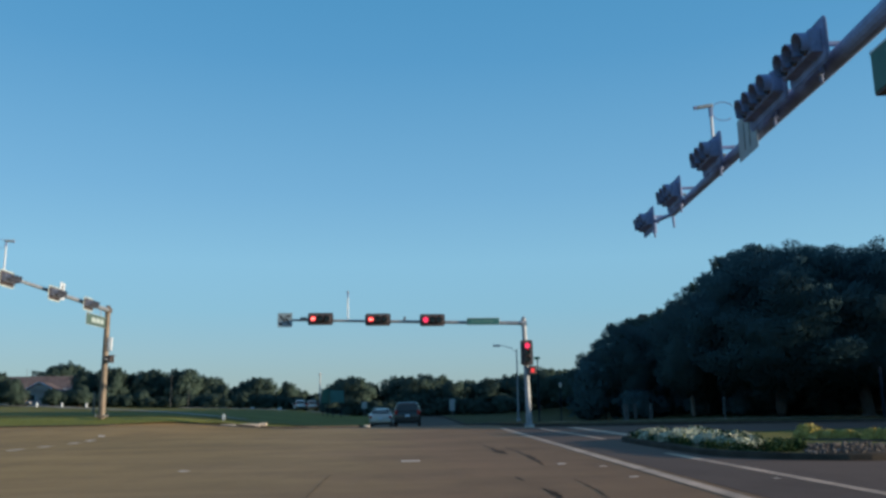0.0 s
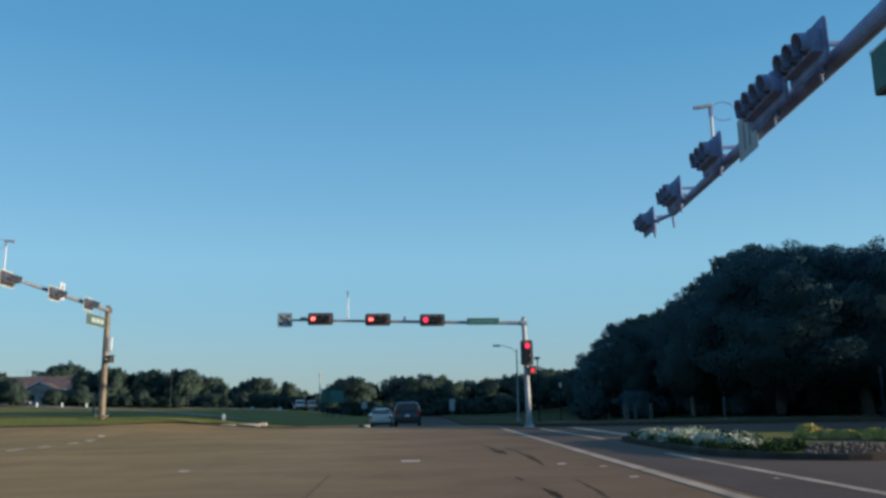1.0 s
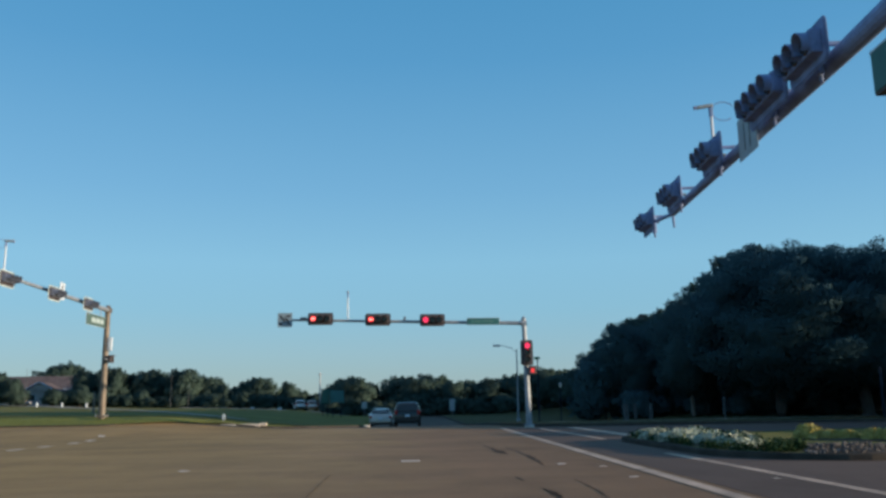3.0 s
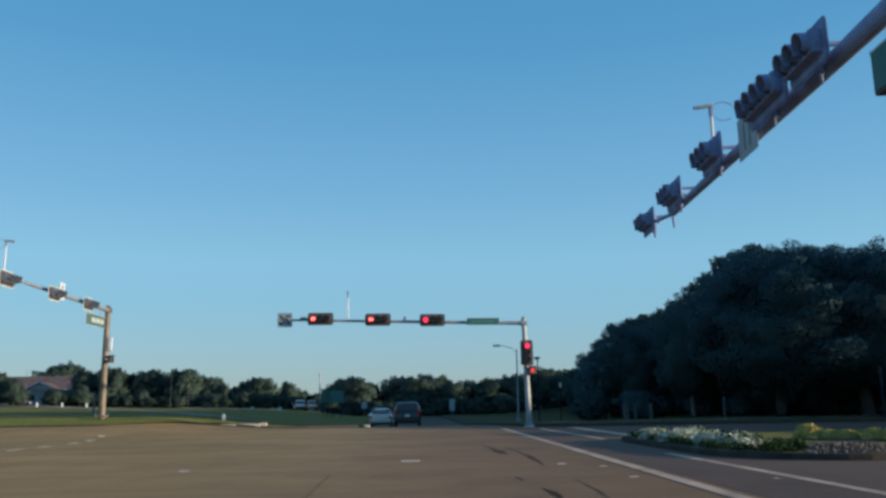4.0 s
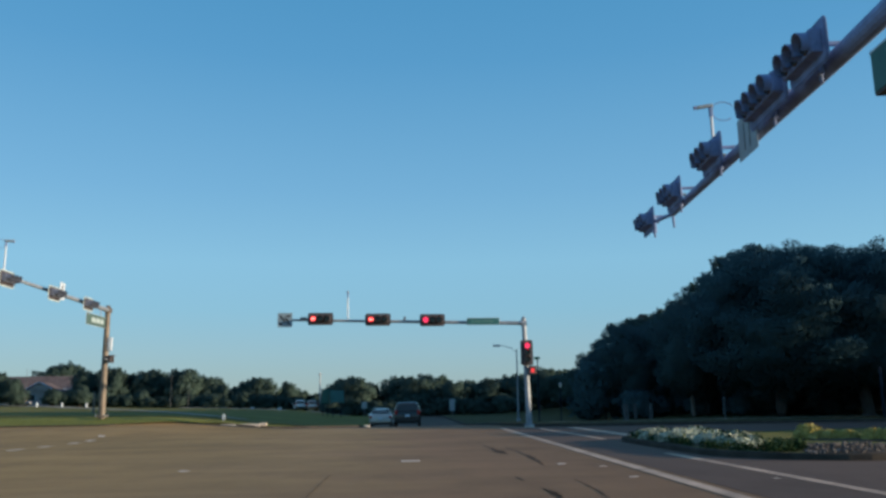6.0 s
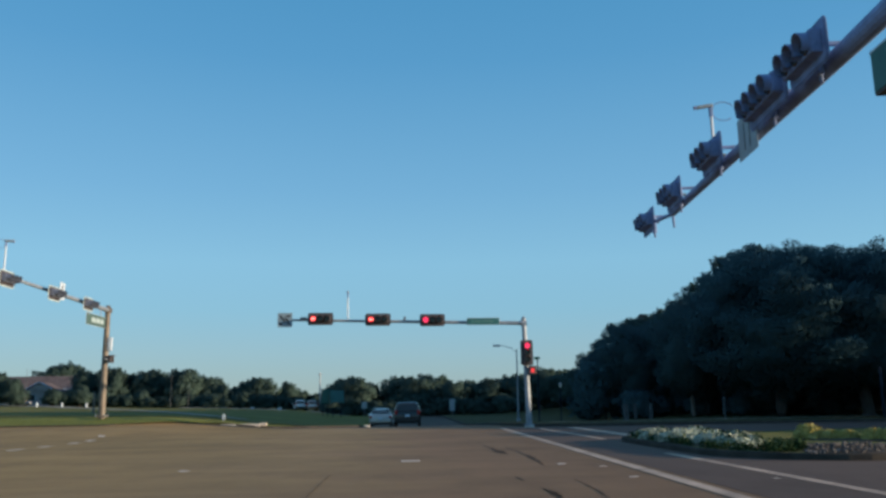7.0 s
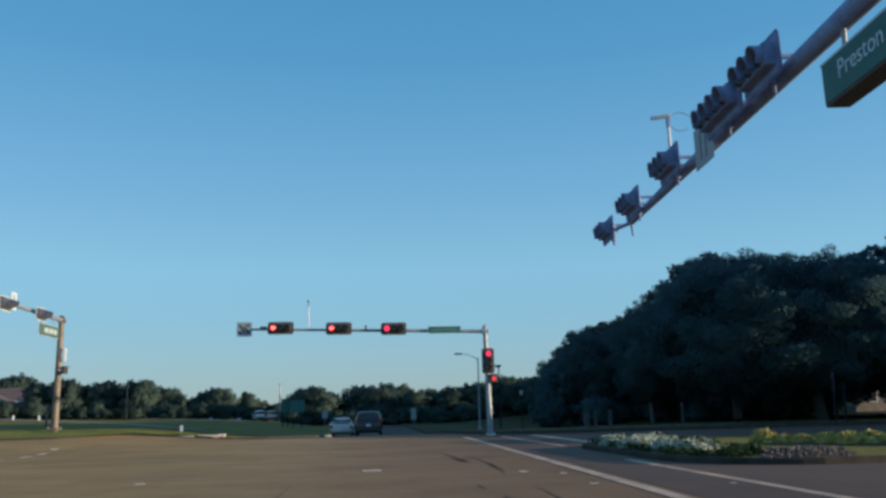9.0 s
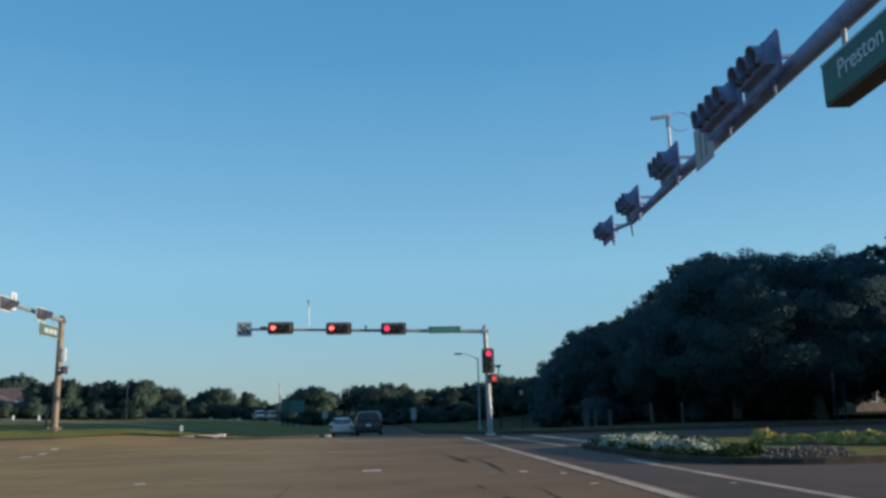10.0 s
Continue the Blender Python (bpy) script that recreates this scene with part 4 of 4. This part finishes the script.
left_back = [(-76.07, 186, 1.43, 1.22), (-67.17, 188, 0.94, 1.09), (-74.48, 188, 1.22, 1.32), (-80.5, 150, 0.9, 0.85), (-85, 152, 1.1, 0.9), (-57, 152, 0.7, 0.62), (-60.2, 154, 0.5, 0.4), (-63, 153, 0.4, 0.34), (-47.64, 160, 1.21, 0.92), (-41.03, 160, 1.12, 1.01), (-35.17, 160, 0.79, 0.63), (-91, 150, 1.2, 0.95)]
for i, (x, y, r, h) in enumerate(left_front + left_back):
    plant_tree("far_tree", far_kinds[(i + 1) % 4], x, y, (r, h), "rounded green tree beyond the lawn", "trees beyond the left lawn", 0.0, 97 * i)

for i in range(40):
    x = -56 + 2.15 * i
    if -17 < x < -12:
        continue
    y = 146 if x < -14 else 125.5
    plant_tree("shrub", shrub_far[i % 2], x, y + random.uniform(-1, 1), (random.uniform(0.8, 1.1), random.uniform(0.5, 0.85)), "dull green shrub at the trees' foot", "shrubs at the trees' foot")

# far woods closing the horizon
rng = np.random.default_rng(77)
lobes = []
for k in range(150):
    x = -330 + 5.2 * k + rng.uniform(-2, 2)
    h = 1.7 + rng.uniform(0, 1.7)
    lobes.append((x, 330 + rng.uniform(-8, 8), h, 4.2, h / 4.2))
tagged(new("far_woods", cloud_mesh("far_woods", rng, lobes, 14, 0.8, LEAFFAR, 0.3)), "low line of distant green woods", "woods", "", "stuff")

# ---------------------------------------------------------------- houses


def house(at, length, depth, wall_h, roof_h, walls, label, turn=0.0, roofing=None, gabled=False):
    """A house with a hip roof, or with a gable to the front."""
    t = thing("house", at, label, "house", "", turn)
    part("wall", boxed((0, 0, wall_h / 2 - 0.2), (length, depth, wall_h + 0.4), 0.03), walls, t)
    bm = bmesh.new()
    e = 0.5
    top = wall_h + roof_h
    a = [(-length / 2 - e, -depth / 2 - e, wall_h), (length / 2 + e, -depth / 2 - e, wall_h), (length / 2 + e, depth / 2 + e, wall_h), (-length / 2 - e, depth / 2 + e, wall_h)]
    if gabled:
        b = [(0, -depth / 2 - e, top), (0, depth / 2 + e, top)]
        quads = ((0, 4, 5, 3), (1, 2, 5, 4), (2, 3, 5), (3, 2, 1, 0))
    else:
        b = [(-length / 2 + depth * 0.35, 0, top), (length / 2 - depth * 0.35, 0, top)]
        quads = ((0, 1, 5, 4), (1, 2, 5), (2, 3, 4, 5), (3, 0, 4), (3, 2, 1, 0))
    v = [bm.verts.new(p) for p in a + b]
    for f in quads:
        bm.faces.new([v[i] for i in f])
    part("roof", bm, roofing or ROOF, t, "shingled roof")
    if gabled:
        g = bmesh.new()
        y = -depth / 2
        f = g.faces.new([g.verts.new(p) for p in ((-length / 2, y, wall_h), (length / 2, y, wall_h), (0, y, top - 0.12))])
        r = bmesh.ops.extrude_face_region(g, geom=[f])
        bmesh.ops.translate(g, vec=(0, 0.2, 0), verts=[q for q in r["geom"] if isinstance(q, bmesh.types.BMVert)])
        bmesh.ops.recalc_face_normals(g, faces=g.faces[:])
        part("gable", g, walls, t)
        for s in (-1, 1):
            p, q = Vector((s * (length / 2 + e), -depth / 2 - e - 0.03, wall_h - 0.05)), Vector((0, -depth / 2 - e - 0.03, top - 0.03))
            part("bargeboard", rod(bmesh.new(), p, q, 0.09, 0.09, 4), SIGNWHITE, t)
    else:
        part("fascia", boxed((0, -depth / 2 - e + 0.04, wall_h - 0.08), (length + 2 * e, 0.1, 0.22), 0.01), SIGNWHITE, t)
    n = max(2, int(length / 3.2))
    for k in range(n):
        x = -length / 2 + (k + 0.5) * length / n
        w = part("window", boxed((x, -depth / 2 - 0.02, wall_h * 0.55), (1.3, 0.1, 1.3), 0.02), SIGNWHITE, t)
        part("pane", boxed((x, -depth / 2 - 0.07, wall_h * 0.55), (1.1, 0.03, 1.1)), PANE, w)
    return t


house((-73, 168, gz(-68.8, 168)), 27, 9, 3.1, 2.6, BRICKWALL, "brick house with a pinkish brown roof", 2)
house((-66.4, 157, gz(-66.4, 157)), 5.0, 8, 2.5, 1.7, SIDING, "pale gabled house front with a pinkish brown roof", 10, None, True)
house((-58.8, 161, gz(-58.8, 161)), 6.5, 8, 2.3, 1.9, BRICKWALL, "brick gabled house front half hidden by trees", 4, None, True)
house((56.6, 84, 0.1), 14, 8, 2.9, 2.4, TANWALL, "grey house glimpsed between the oaks", 0)
house((28.6, 96, -0.3), 8, 10.4, 5.9, 5.7, BRICKWALL, "tall house mostly hidden behind the oaks", 0, SHADEROOF)


# ---------------------------------------------------------------- street furniture
# Near-black blue puts the verge's shade into both posts' colour.
t = thing("verge_post", (26.2, 44.2, gz(26.2, 44.2) + 0.14), "post with a narrow panel, coloured dark for the verge's shade", "post")
part("post", bar((0, 0, -0.1), (0, 0, 2.75), 0.05, 0.045), POSTBLUE, t)
part("panel", boxed((0, -0.05, 2.2), (0.16, 0.03, 1.05), 0.01), POSTBLUE, t, "metal panel coloured dark for shade")
t = thing("verge_post", (26.85, 44.3, gz(26.85, 44.3) + 0.14), "thin post coloured dark for the verge's shade", "post")
part("post", bar((0, 0, -0.1), (0, 0, 2.1), 0.05, 0.045), POSTBLUE, t)
part("cap", bar((0, 0, 2.1), (0, 0, 2.18), 0.06, 0.02), POSTBLUE, t)

# Uprights stand in for pale trunk bottoms glimpsed under the canopy.
for x, w in ((15.15, 0.3), (15.78, 0.16), (16.85, 0.2)):
    t = thing("trunk_stand_in", (x, 56, gz(x, 56) + 0.13), "grey upright block standing in for a pale trunk under the oaks", "pillar", "pillars between the oaks")
    part("shaft", boxed((0, 0, 0.45), (w, w, 1.1), 0.03), POSTGREY, t)
    part("top_block", boxed((0, 0, 1.03), (w + 0.06, w + 0.06, 0.1), 0.02), POSTGREY, t)
t = thing("marker_post", (19.35, 49.3, gz(19.35, 49.3) + 0.13), "short pale grey post on the shaded verge", "post")
part("post", bar((0, 0, -0.1), (0, 0, 1.2), 0.045, 0.04), POSTGREY, t)
part("cap", bar((0, 0, 1.2), (0, 0, 1.26), 0.065, 0.03), GALV, t)
t = thing("street_lamp", (11.1, 80, gz(11.1, 80) + 0.14), "grey steel street lamp with a long arm", "street lamp")
part("pole", bar((0, 0, -0.1), (0, 0, 6.9), 0.1, 0.055), GALV, t)
bm = bmesh.new()
part("arm", tube(bm, [(0, 0, 6.6), (-0.5, 0, 7.0), (-1.2, 0, 7.25), (-1.7, 0, 7.28)], 0.03), GALV, t)
part("lamp_head", boxed((-1.95, 0, 7.27), (0.7, 0.3, 0.18), 0.05), GALV, t)
part("base", bar((0, 0, 0), (0, 0, 0.35), 0.2, 0.16), GALV, t)

t = thing("guide_sign", (-8.35, 105, gz(-8.35, 105)), "green guide sign on two posts", "road sign")
for x in (-0.5, 0.5):
    part("post", bar((x, 0.1, -0.1), (x, 0.1, 3.5), 0.05), POSTBLUE, t)
part("panel", boxed((0, 0, 2.78), (1.7, 0.06, 1.5), 0.02), TEAL, t)
part("border", boxed((0, 0.012, 2.78), (1.74, 0.04, 1.54), 0.015), GUIDEGREEN, t, "darker green edge")
t = thing("road_sign", (-9.85, 105.4, gz(-9.85, 105.4)), "dark green sign board on two posts", "road sign")
for x in (-0.3, 0.3):
    part("post", bar((x, 0.1, -0.1), (x, 0.1, 3.6), 0.05), POSTBLUE, t)
part("panel", boxed((0, 0, 2.7), (1.0, 0.05, 1.8), 0.02), GUIDEGREEN, t)
for k, (x, y, w, h) in enumerate(((-24.8, 138, 0.5, 0.26), (-20.35, 138, 0.6, 0.24))):
    t = thing("utility_box", (x, y, gz(x, y) + 0.13), "small pale utility box on the lawn", "utility box", "utility boxes")
    part("body", boxed((0, 0, h / 2 - 0.05), (w, 0.4, h + 0.1), 0.03), SIGNWHITE, t)
    part("lid", boxed((0, 0, h + 0.02), (w + 0.06, 0.46, 0.05), 0.01), PALE, t)

t = thing("utility_pole", (-14.0, 140, gz(-14, 140)), "tall grey pole beyond the road", "utility pole")
part("pole", bar((0, 0, -0.2), (0, 0, 6.4), 0.15, 0.09), GALV, t)
part("crossarm", boxed((0, 0, 6.1), (0.7, 0.1, 0.12), 0.01), GALV, t)


def small_sign(at, height, w, h, label, material, turn=0.0):
    t = thing("small_sign", at, label, "road sign", "", turn)
    part("post", bar((0, 0.03, -0.1), (0, 0.03, height), 0.035), GALV, t)
    part("plate", boxed((0, 0, height - h / 2), (w, 0.015, h), 0.004), material, t)
    part("bolt", bar((0, -0.006, height - h / 2), (0, -0.02, height - h / 2), 0.02), GALV, t)
    return t


t = thing("lantern_post", (11.55, 60.5, gz(11.55, 60.5) + 0.14), "thin grey post with a small pale lantern", "lamp post")
part("post", bar((0, 0, -0.1), (0, 0, 2.5), 0.04, 0.03), POSTBLUE, t)
part("lantern", bar((0, 0, 2.5), (0, 0, 2.78), 0.07, 0.12), PALE, t, "pale lantern")
part("lantern_cap", bar((0, 0, 2.78), (0, 0, 2.88), 0.14, 0.04), GALV, t)
part("crossbar", boxed((0.1, 0, 1.52), (1.5, 0.04, 0.045), 0.01), POSTBLUE, t, "thin grey crossbar")
t = thing("lantern_post", (12.3, 75, gz(12.3, 75) + 0.14), "tall thin post with a flat dark lamp", "lamp post")
part("post", bar((0, 0, -0.1), (0, 0, 5.7), 0.07, 0.05), POSTBLUE, t)
part("lamp_head", boxed((-0.05, 0, 5.75), (0.55, 0.3, 0.22), 0.04), SIGNGREEN, t, "flat dark lamp head")
small_sign((-5.4, 115, gz(-5.4, 115) + 0.14), 2.1, 0.75, 0.95, "white sign on a thin post beside the far road", DULLWHITE)
small_sign((6.75, 115, gz(6.75, 115) + 0.14), 2.3, 0.75, 1.6, "white sign on a thin post beside the far road", DULLWHITE)
small_sign((-11.4, 53.5, gz(-11.4, 53.5) + 0.02), 0.5, 0.18, 0.32, "short white marker post at the median", SIGNWHITE)
for x, y, h in ((-35.9, 130, 4.9), (-33.2, 130, 3.3), (-57.9, 130, 5.6)):
    t = thing("lamp_post", (x, y, gz(x, y) + 0.13), "thin grey post standing on the lawn", "post", "posts beyond the lawn")
    part("shaft", bar((0, 0, -0.1), (0, 0, h), 0.045, 0.028), POSTGREY, t)
    part("cap", bar((0, 0, h), (0, 0, h + 0.12), 0.06, 0.03), GALV, t)
for x in (-56.1, -52.3, -48.6):
    t = thing("bollard", (x, 130, gz(x, 130) + 0.13), "short white post on the lawn", "bollard", "white posts on the lawn")
    part("post", bar((0, 0, -0.1), (0, 0, 0.6), 0.16, 0.15), SIGNWHITE, t)
    part("cap", bar((0, 0, 0.6), (0, 0, 0.68), 0.15, 0.06), SIGNWHITE, t)

# ---------------------------------------------------------------- cars


def car(at, turn, kind, paint, label):
    """A road car heading along local +y. Rings run from tail to nose."""
    tall = kind == "suv"
    L, W, H = (4.7, 1.88, 1.68) if tall else (4.8, 1.83, 1.45)
    t = thing("car", at, label, "car", "cars on the far road", turn)
    belt = 0.98 if tall else 0.9
    # y from the tail (0) to the nose (1): sill z, belt z, roof z, half widths at sill, belt, roof
    if tall:
        rows = [(0.0, 0.5, 0.85, 0.9, 0.40, 0.44, 0.40), (0.02, 0.32, belt, 1.05, 0.46, 0.47, 0.40), (0.06, 0.28, belt, 1.55, 0.48, 0.49, 0.36), (0.14, 0.26, belt, H, 0.48, 0.5, 0.36), (0.4, 0.26, belt, H, 0.48, 0.5, 0.37),
                (0.55, 0.26, belt, H - 0.05, 0.48, 0.5, 0.37), (0.72, 0.26, belt, 1.08, 0.48, 0.5, 0.43), (0.8, 0.26, 0.92, 1.0, 0.48, 0.49, 0.42), (0.95, 0.3, 0.82, 0.88, 0.46, 0.46, 0.38), (1.0, 0.42, 0.7, 0.74, 0.4, 0.4, 0.32)]
        glass = (2, 6)
    else:
        rows = [(0.0, 0.45, 0.8, 0.86, 0.38, 0.42, 0.36), (0.03, 0.3, 0.92, 0.98, 0.45, 0.46, 0.4), (0.15, 0.24, belt + 0.05, 1.02, 0.48, 0.49, 0.42), (0.3, 0.22, belt, H - 0.04, 0.48, 0.5, 0.33), (0.42, 0.22, belt, H, 0.48, 0.5, 0.33),
                (0.56, 0.22, belt, H - 0.06, 0.48, 0.5, 0.34), (0.72, 0.22, belt, 0.98, 0.48, 0.5, 0.42), (0.8, 0.22, 0.85, 0.92, 0.48, 0.49, 0.42), (0.95, 0.27, 0.72, 0.78, 0.46, 0.46, 0.38), (1.0, 0.4, 0.6, 0.64, 0.4, 0.4, 0.32)]
        glass = (2, 6)
    bm = bmesh.new()
    rings = []
    for y, s, b, r, ws, wb, wr in rows:
        yy = (y - 0.5) * L
        side = [(ws, s), ((ws + wb) / 2 + 0.01, (s + b) / 2), (wb, b), (wr + (wb - wr) * 0.25, b + (r - b) * 0.72), (wr, r - 0.015), (wr * 0.5, r + 0.015)]
        ring = [bm.verts.new((-W * w, yy, z)) for w, z in side] + [bm.verts.new((0, yy, r + 0.02))] + [bm.verts.new((W * w, yy, z)) for w, z in side[::-1]]
        rings.append(ring)
    for a, b in zip(rings, rings[1:]):
        for k in range(len(a) - 1):
            bm.faces.new((a[k], a[k + 1], b[k + 1], b[k]))
        bm.faces.new((a[-1], a[0], b[0], b[-1]))
    bm.faces.new(rings[0][::-1])
    bm.faces.new(rings[-1])
    bmesh.ops.recalc_face_normals(bm, faces=bm.faces[:])
    body = part("body", bm, paint, t, smooth=True)

    def panel(name, quads, material, parent, label=""):
        g = bmesh.new()
        for q in quads:
            g.faces.new([g.verts.new(p) for p in q])
        bmesh.ops.remove_doubles(g, verts=g.verts[:], dist=0.001)
        bmesh.ops.solidify(g, geom=g.faces[:], thickness=0.008)
        return part(name, g, material, parent, label)

    def pt(i, k, out=0.012):
        y, s, b, r, ws, wb, wr = rows[i]
        yy = (y - 0.5) * L
        w, z = [(wb, b), (wr + (wb - wr) * 0.25, b + (r - b) * 0.72)][k]
        return w * W + out, yy, z + (0.03 if k == 0 else 0.02)

    for s in (-1, 1):
        quads = []
        for i in range(glass[0] + (0 if tall else 1), glass[1] - 1):
            a, b, c, d = pt(i, 0), pt(i + 1, 0), pt(i + 1, 1), pt(i, 1)
            quads.append([(s * p[0], p[1], p[2]) for p in (a, b, c, d)])
        panel("side_window", quads, PANE, t, "dark side glass")
    # rear window and windscreen lie just outside the body skin
    i = 1 if tall else 2
    lo, hi = rows[i], rows[i + 1]
    y0, y1 = (lo[0] - 0.5) * L, (hi[0] - 0.5) * L
    w0, w1 = 0.40 * W, 0.35 * W
    z0, z1 = lo[3] + 0.04, hi[3] - 0.04
    panel("rear_window", [[(-w0, y0 - 0.03, z0 + 0.02), (w0, y0 - 0.03, z0 + 0.02), (w1, y1 - 0.045, z1 + 0.02), (-w1, y1 - 0.045, z1 + 0.02)]], PANE, t, "dark rear glass")
    y0, y1 = (rows[5][0] - 0.5) * L, (rows[6][0] - 0.5) * L
    panel("windscreen", [[(-0.33 * W, y0 + 0.04, rows[5][3]), (0.33 * W, y0 + 0.04, rows[5][3]), (0.4 * W, y1 + 0.04, rows[6][3] + 0.04), (-0.4 * W, y1 + 0.04, rows[6][3] + 0.04)]], PANE, t, "dark windscreen")
    for s in (-1, 1):
        for y in (-0.3, 0.29):
            wheel = part("wheel", bar((s * (W / 2 - 0.22), y * L, 0.33), (s * (W / 2 - 0.01), y * L, 0.33), 0.33, None, 24), TYRE, t, "black tyre")
            part("rim", bar((s * (W / 2 - 0.03), y * L, 0.33), (s * (W / 2 + 0.004), y * L, 0.33), 0.21, 0.19, 20), RIM, wheel, "bright alloy rim")
        zt = 1.0 if tall else 0.82
        part("tail_light", boxed((s * W * 0.41, -L / 2 + (0.05 if tall else 0.03), zt), (0.2, 0.12, 0.3 if tall else 0.2), 0.03), TAIL, t, "red tail lens")
        part("mirror", boxed((s * (W / 2 + 0.1), 0.2 * L, belt + 0.08), (0.2, 0.14, 0.15), 0.04), paint, t)
    part("bumper", boxed((0, -L / 2 + 0.03, 0.5), (W * 0.88, 0.2, 0.26), 0.05), TRIM if tall else paint, t)
    part("number_plate", boxed((0, -L / 2 - 0.04, 0.78 if tall else 0.7), (0.32, 0.05, 0.16), 0.005), SIGNWHITE, t, "blank pale plate")
    return t


car((-1.75, 66, gz(-1.75, 66)), 0, "sedan", SILVER, "silver saloon seen from behind on the far road")
car((0.3, 59, gz(0.3, 59)), -1, "suv", CHARCOAL, "dark charcoal estate car driving away on the far road")
car((-68.4, 150, gz(-68.4, 150) - 0.04), 80, "sedan", WHITEPAINT, "white car parked far off beside the house")
t = thing("median_nose", (-9.35, 48.6, gz(-9.35, 48.6)), "pale worn concrete pad at the lawn's end", "kerb", kind="structure")
part("pad", boxed((0, 0, 0.03), (2.3, 0.7, 0.16), 0.04), PALE, t)
part("nose_tip", boxed((1.25, 0.05, 0.07), (0.4, 0.4, 0.17), 0.06), PALE, t, "pale worn nose")
t = thing("median_nose", (-2.25, 51.5, gz(-2.25, 51.5)), "small white painted kerb nose beside the far road", "kerb", kind="structure")
part("pad", boxed((0, 0, 0.04), (0.4, 0.5, 0.13), 0.04), PALE, t)
part("nose_tip", boxed((0.05, -0.28, 0.03), (0.26, 0.2, 0.1), 0.03), PALE, t)


def footpath(name, pts, half, label):
    """A level path across the land; half is its half-width along y as a share of the distance."""
    verts, faces = [], []
    for x, y in pts:
        for d in (-half, half):
            verts.append((x, y + d * y, gz(x, y + d * y) + 0.18))
    for i in range(len(pts) - 1):
        faces.append((2 * i, 2 * i + 2, 2 * i + 3, 2 * i + 1))
    tagged(new(name, mesh_of(name, verts, faces, PATHWAY)), label, "footpath", "", "structure")


footpath("pavement", [(-70, 143), (-55, 132), (-47.5, 123), (-40, 114), (-29.5, 95), (-23, 85), (-18, 76.5), (-14.6, 69.5), (-12.4, 67)], 0.02, "pale concrete footpath across the lawn")
strip("pavement", (8.6, 48.4), (34, 47.2), 1.2, PATHWAY, "pale concrete footpath along the shaded verge", 0.16, "footpath")
footpath("pavement", [(-36, 136), (-28, 133), (-21, 130), (-13, 126.5), (-8, 124)], 0.028, "pale drive beside the far lawn")
for x, y, kind, paint in ((-17.7, 142.5, "suv", WHITEPAINT), (-15.6, 141.5, "suv", SILVER), (-13.3, 142, "suv", WHITEPAINT)):
    car((x, y, gz(x, y) - 0.04), 12, kind, paint, "pale estate car parked far off beyond the lawn")
